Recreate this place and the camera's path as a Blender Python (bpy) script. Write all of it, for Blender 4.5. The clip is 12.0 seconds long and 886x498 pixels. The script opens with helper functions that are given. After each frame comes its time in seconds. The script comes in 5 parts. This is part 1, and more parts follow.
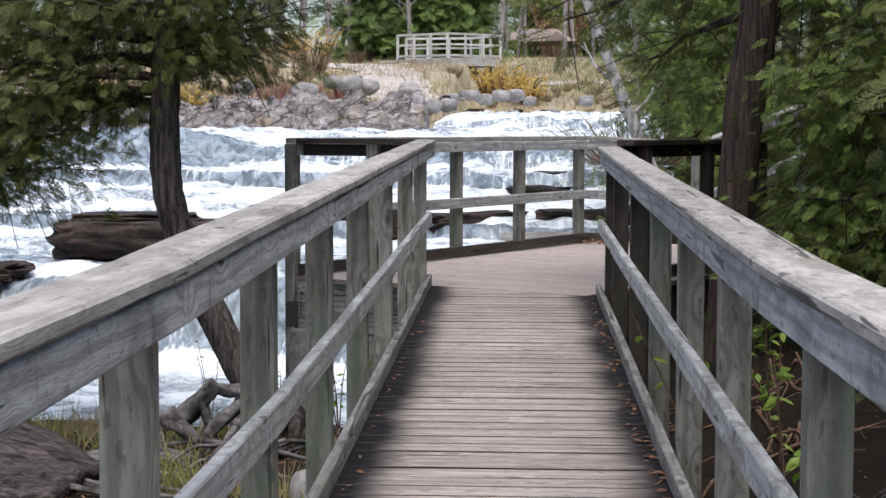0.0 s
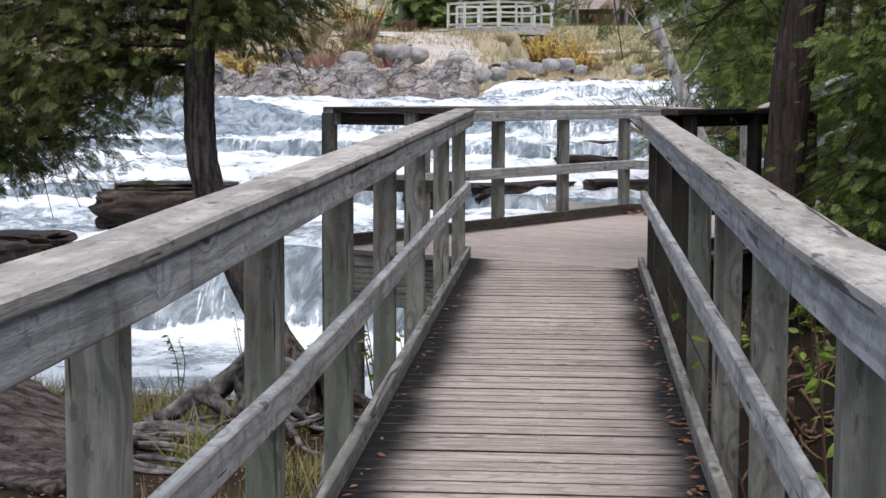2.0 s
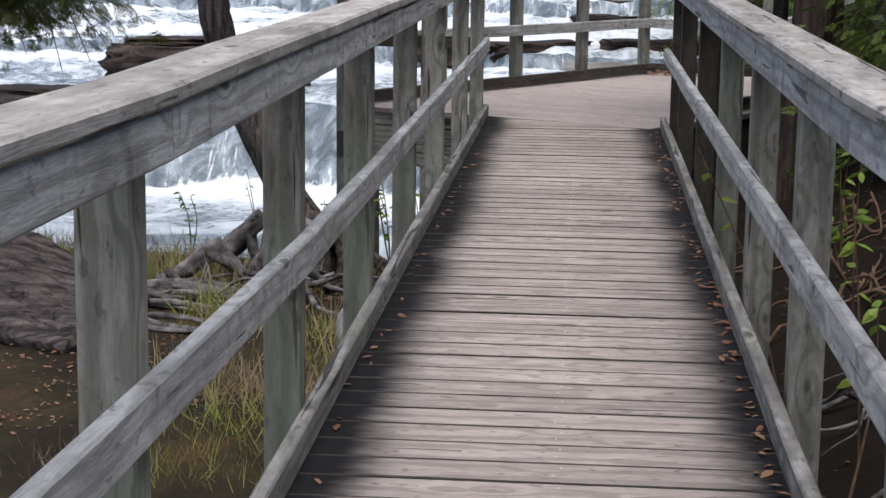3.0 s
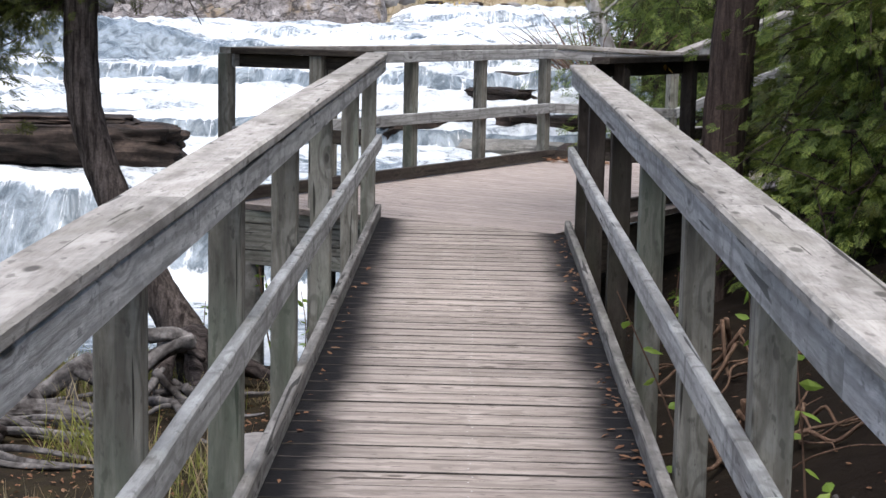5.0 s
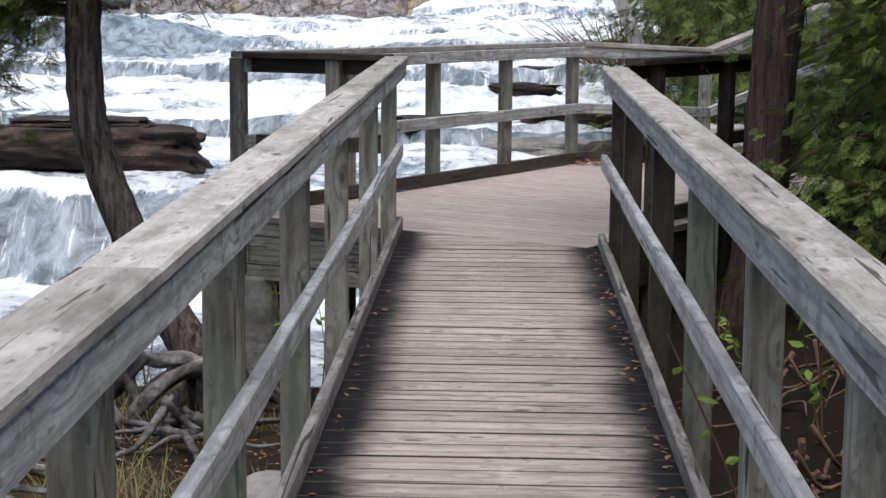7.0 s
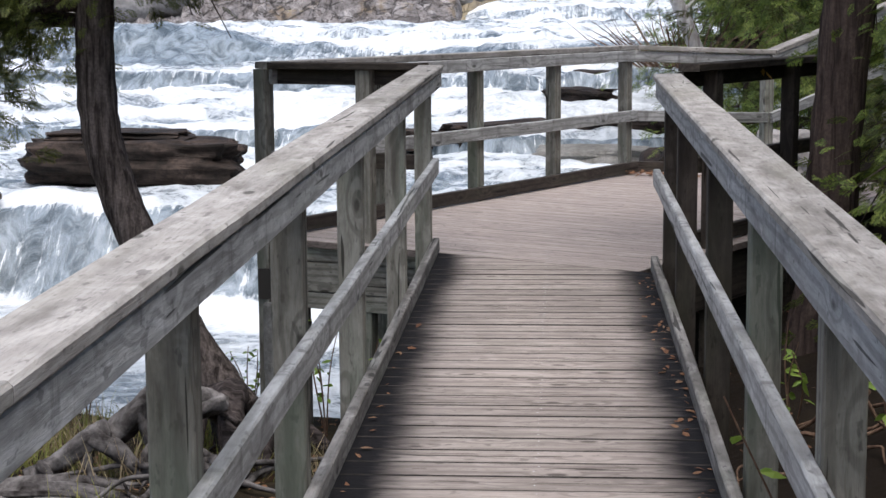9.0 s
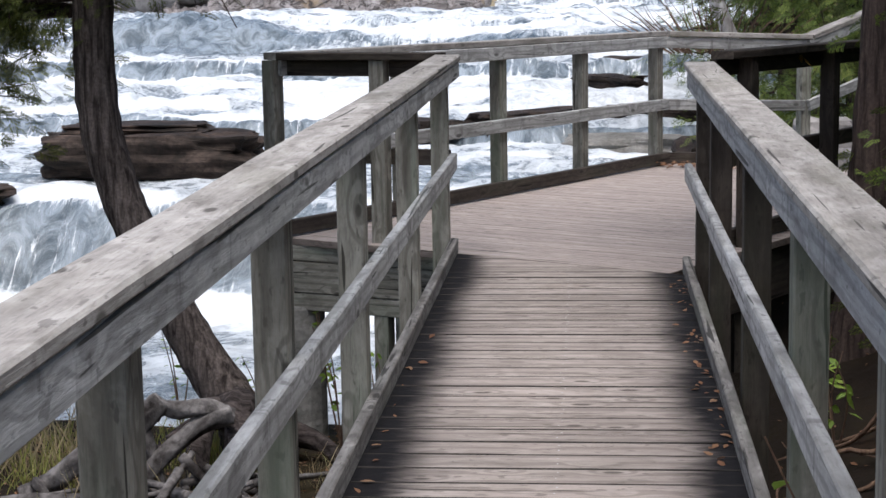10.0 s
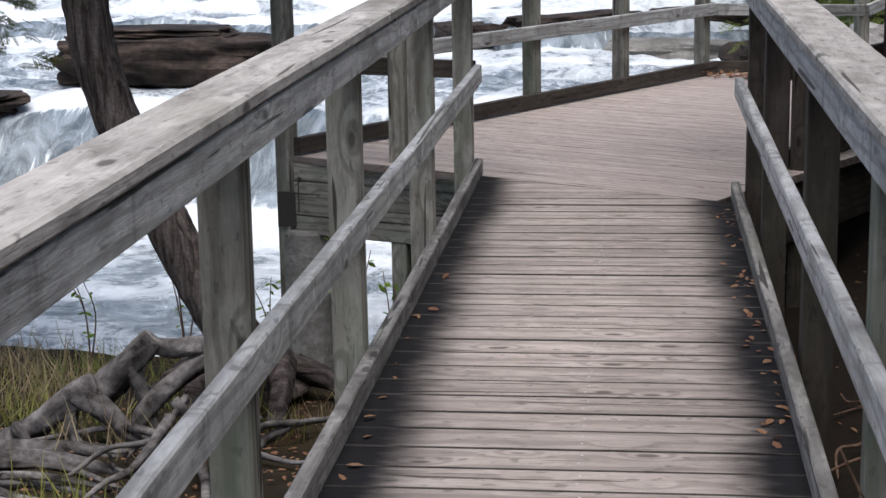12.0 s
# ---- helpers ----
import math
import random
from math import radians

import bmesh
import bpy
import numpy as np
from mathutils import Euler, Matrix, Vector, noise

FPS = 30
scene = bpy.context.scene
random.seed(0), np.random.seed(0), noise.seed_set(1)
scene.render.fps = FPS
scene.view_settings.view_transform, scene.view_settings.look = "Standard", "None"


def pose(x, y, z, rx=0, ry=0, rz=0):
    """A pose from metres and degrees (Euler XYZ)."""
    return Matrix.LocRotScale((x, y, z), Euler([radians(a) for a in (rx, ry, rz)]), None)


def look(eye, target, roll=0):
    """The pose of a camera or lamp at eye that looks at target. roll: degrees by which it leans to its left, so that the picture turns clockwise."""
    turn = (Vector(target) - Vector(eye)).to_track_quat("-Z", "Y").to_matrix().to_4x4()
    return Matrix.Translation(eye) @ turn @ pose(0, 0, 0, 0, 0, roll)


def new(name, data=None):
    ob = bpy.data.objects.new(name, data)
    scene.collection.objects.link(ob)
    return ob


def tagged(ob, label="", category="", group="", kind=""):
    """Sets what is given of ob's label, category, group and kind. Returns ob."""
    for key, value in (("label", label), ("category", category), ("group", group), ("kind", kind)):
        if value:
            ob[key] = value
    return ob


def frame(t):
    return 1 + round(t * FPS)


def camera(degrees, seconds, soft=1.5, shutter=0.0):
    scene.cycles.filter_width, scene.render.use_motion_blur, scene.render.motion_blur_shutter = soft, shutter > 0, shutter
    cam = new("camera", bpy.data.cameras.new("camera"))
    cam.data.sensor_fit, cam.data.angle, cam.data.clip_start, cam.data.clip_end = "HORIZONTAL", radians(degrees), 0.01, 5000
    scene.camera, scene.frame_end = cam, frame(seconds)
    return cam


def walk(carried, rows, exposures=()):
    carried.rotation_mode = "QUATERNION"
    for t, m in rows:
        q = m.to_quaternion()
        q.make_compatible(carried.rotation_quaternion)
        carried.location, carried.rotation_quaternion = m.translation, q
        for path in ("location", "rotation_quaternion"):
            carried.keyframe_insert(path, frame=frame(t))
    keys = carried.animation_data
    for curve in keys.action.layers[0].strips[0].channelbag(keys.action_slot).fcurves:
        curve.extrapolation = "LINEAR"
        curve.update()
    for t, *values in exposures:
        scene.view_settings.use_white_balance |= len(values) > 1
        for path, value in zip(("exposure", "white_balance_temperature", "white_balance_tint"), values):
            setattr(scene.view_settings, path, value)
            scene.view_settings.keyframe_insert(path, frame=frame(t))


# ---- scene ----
cam = camera(29.78, 12.0)
PATH = [
    (0, (0.212, -11.580, 1.170), (0.122, -9.587, 1.022), 0.18),
    (0.5, (0.221, -11.563, 1.173), (0.118, -9.572, 1.019), 0.59),
    (1, (0.242, -11.520, 1.178), (0.124, -9.530, 1.019), 0.55),
    (1.5, (0.266, -11.419, 1.175), (0.131, -9.431, 1.010), 0.33),
    (2, (0.294, -11.317, 1.168), (0.142, -9.332, 0.983), 0.21),
    (2.5, (0.293, -11.185, 1.121), (0.126, -9.212, 0.840), 0.62),
    (2.7, (0.263, -11.181, 1.120), (0.095, -9.217, 0.783), 0.77),
    (4.3, (0.195, -10.390, 1.228), (0.110, -8.425, 0.863), 0.85),
    (4.5, (0.194, -10.353, 1.252), (0.126, -8.382, 0.919), 1.23),
    (5, (0.190, -10.261, 1.322), (0.154, -8.281, 1.043), 1.17),
    (5.5, (0.138, -10.076, 1.357), (0.123, -8.095, 1.079), 1.44),
    (6, (0.131, -9.958, 1.382), (0.103, -7.979, 1.099), 1.43),
    (6.5, (0.158, -9.755, 1.374), (0.106, -7.776, 1.088), 0.70),
    (7, (0.163, -9.632, 1.380), (0.099, -7.654, 1.090), 0.50),
    (9, (0.261, -8.847, 1.384), (0.123, -6.872, 1.098), -0.39),
    (9.5, (0.246, -8.582, 1.352), (0.097, -6.609, 1.064), -0.17),
    (10, (0.302, -8.306, 1.380), (0.124, -6.337, 1.079), -0.95),
    (10.5, (0.284, -8.051, 1.360), (0.094, -6.084, 1.050), -0.78),
    (11, (0.249, -7.851, 1.367), (0.052, -5.895, 1.000), -0.36),
    (11.5, (0.255, -7.657, 1.337), (0.046, -5.710, 0.928), -0.38),
    (12, (0.328, -7.472, 1.347), (0.099, -5.529, 0.932), -0.98),
]
walk(cam, [(t, look(eye, target, roll)) for t, eye, target, roll in PATH],
     exposures=[(0, 0.93), (2, 0.84), (2.6, 0.76), (4.4, 1.06), (5, 1.07), (5.6, 0.98), (6.5, 0.88), (9, 0.8), (10.5, 0.78), (12, 0.77)])

# ---- world, sun, exposure ----
world = bpy.data.worlds.new("overcast_sky")
scene.world = world
world.use_nodes = True
wn = world.node_tree.nodes
wl = world.node_tree.links
sky = wn.new("ShaderNodeTexSky")
sky.sky_type = "NISHITA"
sky.sun_disc = False
sky.sun_elevation = radians(66)
sky.sun_rotation = radians(200)
sky.air_density = 1.0
sky.dust_density = 2.4
sky.ozone_density = 1.0
wn["Background"].inputs["Strength"].default_value = 0.1
wl.new(sky.outputs[0], wn["Background"].inputs["Color"])
sun = new("sun", bpy.data.lights.new("sun", "SUN"))
sun.data.energy = 2.2
sun.data.angle = radians(50)
sun.data.color = (1.0, 0.985, 0.97)
sun.matrix_world = look((0, 0, 30), (-4, 9, 0))
scene.view_settings.exposure = 0.8


# ---- small tools ----
def hash2(i, j, seed):
    h = (i * 374761393 + j * 668265263 + seed * 974634777) & 0xFFFFFFFF
    h = ((h ^ (h >> 13)) * 1274126177) & 0xFFFFFFFF
    return ((h ^ (h >> 16)) & 0xFFFF) / 65535.0


def vnoise(x, y, seed=0):
    """Smooth value noise in 0..1 on arrays."""
    x, y = np.asarray(x, float), np.asarray(y, float)
    i, j = np.floor(x).astype(np.int64), np.floor(y).astype(np.int64)
    u, v = x - i, y - j
    u, v = u * u * (3 - 2 * u), v * v * (3 - 2 * v)
    a, b = hash2(i, j, seed), hash2(i + 1, j, seed)
    c, d = hash2(i, j + 1, seed), hash2(i + 1, j + 1, seed)
    return (a * (1 - u) + b * u) * (1 - v) + (c * (1 - u) + d * u) * v


def fbm(x, y, seed=0, octaves=4):
    total, amp, norm = 0.0, 1.0, 0.0
    for k in range(octaves):
        total = total + amp * vnoise(x * 2 ** k, y * 2 ** k, seed + k)
        norm += amp
        amp *= 0.5
    return total / norm


def step(a, b, x):
    t = np.clip((x - a) / (b - a), 0, 1)
    return t * t * (3 - 2 * t)


def mesh_object(name, verts, faces, material, smooth=False):
    me = bpy.data.meshes.new(name)
    me.from_pydata([tuple(v) for v in verts], [], [tuple(f) for f in faces])
    me.materials.append(material)
    if smooth:
        me.polygons.foreach_set("use_smooth", [True] * len(me.polygons))
    me.update()
    return new(name, me)


def thing(name, at=(0, 0, 0), label="", category="", group="", kind=""):
    ob = new(name)
    ob.matrix_basis = Matrix.Translation(at)
    ob.empty_display_size = 0.1
    return tagged(ob, label, category, group, kind)


def under(ob, parent, world_matrix=None):
    """Makes ob a part of parent, keeping it at the given world pose."""
    m = world_matrix if world_matrix is not None else ob.matrix_basis.copy()
    base, up = Matrix.Identity(4), parent
    while up is not None:
        base = up.matrix_basis @ base
        up = up.parent
    ob.parent = parent
    ob.matrix_basis = base.inverted() @ m
    return ob


def part(name, bm, material, parent, label="", world_matrix=None, smooth=False):
    me = bpy.data.meshes.new(name)
    bm.to_mesh(me)
    bm.free()
    me.materials.append(material)
    if smooth:
        me.polygons.foreach_set("use_smooth", [True] * len(me.polygons))
    ob = new(name, me)
    under(ob, parent, world_matrix or Matrix.Identity(4))
    if label:
        tagged(ob, label)
    return ob


def beam_mesh(length, width, height, edge=0.004, bow=0.0):
    """A sawn timber along local x, from 0 to length, with eased edges; a few stations, so that it can be a little uneven."""
    bm = bmesh.new()
    w, h, e = width / 2, height / 2, edge
    ring = [(-w + e, -h), (w - e, -h), (w, -h + e), (w, h - e), (w - e, h), (-w + e, h), (-w, h - e), (-w, -h + e)]
    count = max(2, min(10, int(length / 0.5) + 1))
    rows = []
    for k in range(count):
        x = length * k / (count - 1)
        oy, oz = (random.uniform(-bow, bow), random.uniform(-bow, bow)) if 0 < k < count - 1 else (0, 0)
        rows.append([bm.verts.new((x, a + oy, b + oz)) for a, b in ring])
    for r, s in zip(rows, rows[1:]):
        for k in range(8):
            bm.faces.new((r[k], r[(k + 1) % 8], s[(k + 1) % 8], s[k]))
    bm.faces.new(rows[0][::-1])
    bm.faces.new(rows[-1])
    bmesh.ops.recalc_face_normals(bm, faces=bm.faces)
    return bm


def along(p, q, up=(0, 0, 1)):
    """The pose whose x runs from p to q and whose z is near up."""
    x = (Vector(q) - Vector(p)).normalized()
    y = Vector(up).cross(x).normalized()
    z = x.cross(y)
    m = Matrix((x, y, z)).transposed().to_4x4()
    m.translation = p
    return m


def timber(name, p, q, width, height, material, parent, up=(0, 0, 1), edge=0.005, bow=0.0015, label=""):
    bm = beam_mesh((Vector(q) - Vector(p)).length, width, height, edge, bow)
    return part(name, bm, material, parent, label, along(p, q, up))


def tube_data(points, radii, sides=10, wobble=0.0, seed=0, close=True, lobes=0.0):
    """Vertices and faces of a tapering tube along points."""
    verts, faces = [], []
    pts = [Vector(p) for p in points]
    rnd = random.Random(seed)
    prev = Vector((1, 0, 0))
    for k, p in enumerate(pts):
        d = (pts[min(k + 1, len(pts) - 1)] - pts[max(k - 1, 0)]).normalized()
        a = (prev - d * prev.dot(d))
        a = a.normalized() if a.length > 1e-4 else d.orthogonal().normalized()
        b = d.cross(a)
        prev = a
        for s in range(sides):
            t = 2 * math.pi * s / sides
            r = radii[k] * (1 + wobble * (rnd.random() - 0.5) * 2 + lobes * (math.cos(3 * t + 0.23 * k + seed) + 0.6 * math.cos(5 * t - 0.31 * k + 2 * seed)))
            verts.append(p + a * (math.cos(t) * r) + b * (math.sin(t) * r))
    for k in range(len(pts) - 1):
        for s in range(sides):
            i, j = k * sides + s, k * sides + (s + 1) % sides
            faces.append((i, j, j + sides, i + sides))
    if close:
        faces.append(tuple(range(sides))[::-1])
        faces.append(tuple(range((len(pts) - 1) * sides, len(pts) * sides)))
    return verts, faces


def smooth_line(points, n):
    """Catmull-Rom through the points."""
    p = [Vector(q) for q in points]
    p = [p[0] * 2 - p[1]] + p + [p[-1] * 2 - p[-2]]
    out = []
    for k in range(1, len(p) - 2):
        for s in range(n):
            t = s / n
            a, b, c, d = p[k - 1], p[k], p[k + 1], p[k + 2]
            out.append(0.5 * ((2 * b) + (c - a) * t + (2 * a - 5 * b + 4 * c - d) * t * t + (3 * b - a - 3 * c + d) * t ** 3))
    out.append(p[-2])
    return out


def joined(pieces):
    """Vertices and faces of several pieces in one list."""
    verts, faces = [], []
    for v, f in pieces:
        n = len(verts)
        verts.extend(v)
        faces.extend(tuple(i + n for i in g) for g in f)
    return verts, faces


def data_part(name, data, material, parent, label="", smooth=False):
    ob = mesh_object(name, data[0], data[1], material, smooth)
    under(ob, parent, Matrix.Identity(4))
    if label:
        tagged(ob, label)
    return ob


# ---- materials ----
def base_material(name, rough=0.8, spec=0.3):
    m = bpy.data.materials.new(name)
    m.use_nodes = True
    n, l = m.node_tree.nodes, m.node_tree.links
    b = n["Principled BSDF"]
    b.inputs["Roughness"].default_value = rough
    b.inputs["Specular IOR Level"].default_value = spec
    return m, n, l, b


def ramp(n, stops):
    r = n.new("ShaderNodeValToRGB")
    els = r.color_ramp.elements
    while len(els) < len(stops):
        els.new(0.5)
    for e, (pos, c) in zip(els, stops):
        e.position = pos
        e.color = (*c, 1) if len(c) == 3 else c
    return r


def mapped(n, l, source, scale, random_shift=None):
    """Coordinates scaled by three factors, shifted by a random per object."""
    mp = n.new("ShaderNodeMapping")
    mp.inputs["Scale"].default_value = scale
    l.new(source, mp.inputs["Vector"])
    if random_shift is not None:
        mul = n.new("ShaderNodeVectorMath")
        mul.operation = "SCALE"
        mul.inputs[0].default_value = (37.0, 11.0, 23.0)
        l.new(random_shift, mul.inputs["Scale"])
        l.new(mul.outputs[0], mp.inputs["Location"])
    return mp.outputs[0]


def noise_tex(n, l, vec, scale, detail=6, rough=0.6, distort=0.0):
    t = n.new("ShaderNodeTexNoise")
    t.inputs["Scale"].default_value = scale
    t.inputs["Detail"].default_value = detail
    t.inputs["Roughness"].default_value = rough
    t.inputs["Distortion"].default_value = distort
    l.new(vec, t.inputs["Vector"])
    return t.outputs["Fac"]


def mix(n, l, fac, a, b, kind="MIX"):
    m = n.new("ShaderNodeMix")
    m.data_type = "RGBA"
    m.blend_type = kind
    for k, v in ((0, fac), (6, a), (7, b)):
        if hasattr(v, "is_linked"):
            l.new(v, m.inputs[k])
        elif k == 0:
            m.inputs[0].default_value = v
        else:
            m.inputs[k].default_value = (*v, 1)
    return m.outputs[2]


def curve(n, l, value, lo, hi, a=0.0, b=1.0):
    r = n.new("ShaderNodeMapRange")
    r.interpolation_type = "SMOOTHSTEP"
    for k, v in zip(("From Min", "From Max", "To Min", "To Max"), (lo, hi, a, b)):
        r.inputs[k].default_value = v
    l.new(value, r.inputs["Value"])
    return r.outputs[0]


def math_node(n, l, op, a, b):
    m = n.new("ShaderNodeMath")
    m.operation = op
    for k, v in enumerate((a, b)):
        if hasattr(v, "is_linked"):
            l.new(v, m.inputs[k])
        else:
            m.inputs[k].default_value = v
    return m.outputs[0]


def bumped(n, l, b, height, strength=0.5, distance=0.01):
    u = n.new("ShaderNodeBump")
    u.inputs["Strength"].default_value = strength
    u.inputs["Distance"].default_value = distance
    l.new(height, u.inputs["Height"])
    l.new(u.outputs[0], b.inputs["Normal"])


def wood(name, light, mid, dark, green=(0.2, 0.23, 0.17), green_amount=0.35, stain_ends=None, rough=0.85, blotch=0.6, drips=0.3, damped=0.55, vary=0.34, figure=0.5):
    """Weathered timber: grain along local x, knots, grey patches, algae; stain_ends darkens a mildewed strip at both ends of a plank."""
    m, n, l, b = base_material(name, rough, 0.1 if stain_ends else 0.25)
    tc = n.new("ShaderNodeTexCoord").outputs["Object"]
    rnd = n.new("ShaderNodeObjectInfo").outputs["Random"]
    knot = n.new("ShaderNodeTexVoronoi")
    knot.inputs["Scale"].default_value = 1.0
    l.new(mapped(n, l, tc, (3.2, 7.5, 7.5), rnd), knot.inputs["Vector"])
    near_knot = curve(n, l, knot.outputs["Distance"], 0.0, 0.42, 1.0, 0.0)
    grain = noise_tex(n, l, mapped(n, l, tc, (1.3, 11, 11), rnd), 2.0, 6, 0.55, 0.9)
    fine = noise_tex(n, l, mapped(n, l, tc, (5, 60, 60), rnd), 2.6, 4, 0.6, 0.8)
    patch = noise_tex(n, l, mapped(n, l, tc, (3.5, 6, 6), rnd), 1.6, 7, 0.68, 0.6)
    rings = n.new("ShaderNodeTexWave")
    rings.wave_type, rings.rings_direction = "RINGS", "X"
    for key, value in (("Scale", 8.0), ("Distortion", 5.0), ("Detail", 2.0), ("Detail Scale", 0.6), ("Detail Roughness", 0.5)):
        rings.inputs[key].default_value = value
    l.new(mapped(n, l, tc, (0.3, 1, 1), rnd), rings.inputs["Vector"])
    l.new(math_node(n, l, "MULTIPLY", near_knot, 9.0), rings.inputs["Phase Offset"])
    spots = noise_tex(n, l, mapped(n, l, tc, (13, 30, 30), rnd), 1.4, 3, 0.5)
    c = ramp(n, [(0.25, dark), (0.4, mid), (0.66, light)])
    l.new(math_node(n, l, "ADD", math_node(n, l, "MULTIPLY", grain, 0.45), math_node(n, l, "MULTIPLY", patch, 0.55)), c.inputs[0])
    col = c.outputs[0]
    col = mix(n, l, curve(n, l, fine, 0.46, 0.66, 0.0, 0.45), col, tuple(v * 0.55 for v in mid))
    col = mix(n, l, curve(n, l, patch, 0.46, 0.7, 0.0, blotch), col, tuple(v * 1.12 for v in light))
    col = mix(n, l, curve(n, l, spots, 0.61, 0.69, 0.0, 0.65), col, tuple(v * 0.4 for v in mid))
    col = mix(n, l, curve(n, l, rings.outputs["Fac"], 0.05, 0.5, figure, 0.0), col, tuple(v * 0.5 + w * 0.35 for v, w in zip(dark, mid)))
    drip = noise_tex(n, l, mapped(n, l, tc, (13, 2.0, 3.5), rnd), 1.0, 6, 0.6, 0.3)
    col = mix(n, l, curve(n, l, drip, 0.55, 0.7, 0.0, drips), col, tuple(v * 0.8 for v in dark))
    damp = noise_tex(n, l, mapped(n, l, tc, (1.6, 5, 5), rnd), 1.5, 5, 0.6, 0.5)
    col = mix(n, l, curve(n, l, damp, 0.47, 0.7, 0.0, damped), col, tuple(v * 1.1 for v in dark))
    col = mix(n, l, curve(n, l, knot.outputs["Distance"], 0.07, 0.13, 0.8, 0.0), col, tuple(v * 0.55 for v in dark))
    crack = noise_tex(n, l, mapped(n, l, tc, (0.9, 26, 26), rnd), 1.3, 2, 0.5, 0.6)
    col = mix(n, l, curve(n, l, crack, 0.665, 0.69, 0.0, 0.85), col, tuple(v * 0.3 for v in dark))
    alg = noise_tex(n, l, mapped(n, l, tc, (0.8, 3, 3), rnd), 1.9, 3, 0.5)
    col = mix(n, l, curve(n, l, alg, 0.45, 0.75, 0.0, green_amount), col, green)
    tone = n.new("ShaderNodeHueSaturation")
    l.new(math_node(n, l, "ADD", math_node(n, l, "MULTIPLY", rnd, vary), 1.0 - vary / 2), tone.inputs["Value"])
    l.new(col, tone.inputs["Color"])
    col = tone.outputs[0]
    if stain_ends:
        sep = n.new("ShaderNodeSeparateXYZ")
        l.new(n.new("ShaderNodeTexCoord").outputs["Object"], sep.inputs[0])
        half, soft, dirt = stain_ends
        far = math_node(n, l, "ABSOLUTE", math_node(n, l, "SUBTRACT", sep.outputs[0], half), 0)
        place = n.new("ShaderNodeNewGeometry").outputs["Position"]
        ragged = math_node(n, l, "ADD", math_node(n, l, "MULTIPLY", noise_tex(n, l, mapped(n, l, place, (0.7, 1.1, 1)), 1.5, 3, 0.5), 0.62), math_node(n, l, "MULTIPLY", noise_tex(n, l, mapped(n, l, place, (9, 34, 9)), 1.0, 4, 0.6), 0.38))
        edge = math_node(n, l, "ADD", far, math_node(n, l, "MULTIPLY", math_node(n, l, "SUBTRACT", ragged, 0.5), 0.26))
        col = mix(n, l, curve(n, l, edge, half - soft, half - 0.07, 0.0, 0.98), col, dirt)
    l.new(col, b.inputs["Base Color"])
    bumped(n, l, b, math_node(n, l, "SUBTRACT", math_node(n, l, "ADD", patch, math_node(n, l, "MULTIPLY", fine, 0.7)), math_node(n, l, "MULTIPLY", crack, 0.4)), 0.7, 0.004)
    return m


RAIL_WOOD = wood("weathered_rail_wood", (0.5, 0.498, 0.495), (0.35, 0.347, 0.342), (0.1, 0.094, 0.09), (0.29, 0.3, 0.26), 0.22, drips=0.5)
CAP_WOOD = wood("weathered_cap_wood", (0.41, 0.385, 0.365), (0.28, 0.258, 0.24), (0.08, 0.07, 0.062), (0.2, 0.19, 0.15), 0.4, drips=0.0, damped=0.6, figure=0.18)
POST_WOOD = wood("weathered_post_wood", (0.31, 0.298, 0.262), (0.195, 0.184, 0.156), (0.045, 0.037, 0.028), (0.14, 0.175, 0.125), 0.55, drips=0.0, damped=0.5)
# Darker copy of the timber: the wooded side's shade is put into its colour.
DARK_WOOD = wood("shade_toned_dark_wood", (0.075, 0.06, 0.05), (0.045, 0.036, 0.03), (0.018, 0.014, 0.012), (0.05, 0.06, 0.035), 0.3)
CURB_WOOD = wood("stained_curb_wood", (0.3, 0.285, 0.27), (0.17, 0.158, 0.148), (0.045, 0.04, 0.036), (0.15, 0.17, 0.12), 0.3)
KICK_WOOD = wood("wet_kick_board_wood", (0.075, 0.06, 0.051), (0.04, 0.031, 0.026), (0.016, 0.013, 0.011), (0.1, 0.11, 0.07), 0.2)
# Sawn plank sides: dirt and the darkness of the gaps, put into the colour.
PLANK_EDGE = wood("dark_gap_plank_edges", (0.07, 0.06, 0.055), (0.045, 0.04, 0.036), (0.02, 0.018, 0.016), (0.05, 0.05, 0.04), 0.2)
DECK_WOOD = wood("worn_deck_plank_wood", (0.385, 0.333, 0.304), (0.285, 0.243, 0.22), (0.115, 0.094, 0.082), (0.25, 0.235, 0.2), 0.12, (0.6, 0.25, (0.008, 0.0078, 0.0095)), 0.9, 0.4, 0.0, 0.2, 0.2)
PLATFORM_WOOD = wood("worn_platform_plank_wood", (0.43, 0.365, 0.335), (0.36, 0.3, 0.272), (0.21, 0.168, 0.15), (0.3, 0.29, 0.24), 0.1, None, 0.7, 0.5, 0.0, 0.12, 0.14)
PLATFORM_EDGE = wood("worn_platform_plank_edges", (0.24, 0.2, 0.18), (0.18, 0.148, 0.132), (0.1, 0.08, 0.07), (0.15, 0.14, 0.11), 0.1)


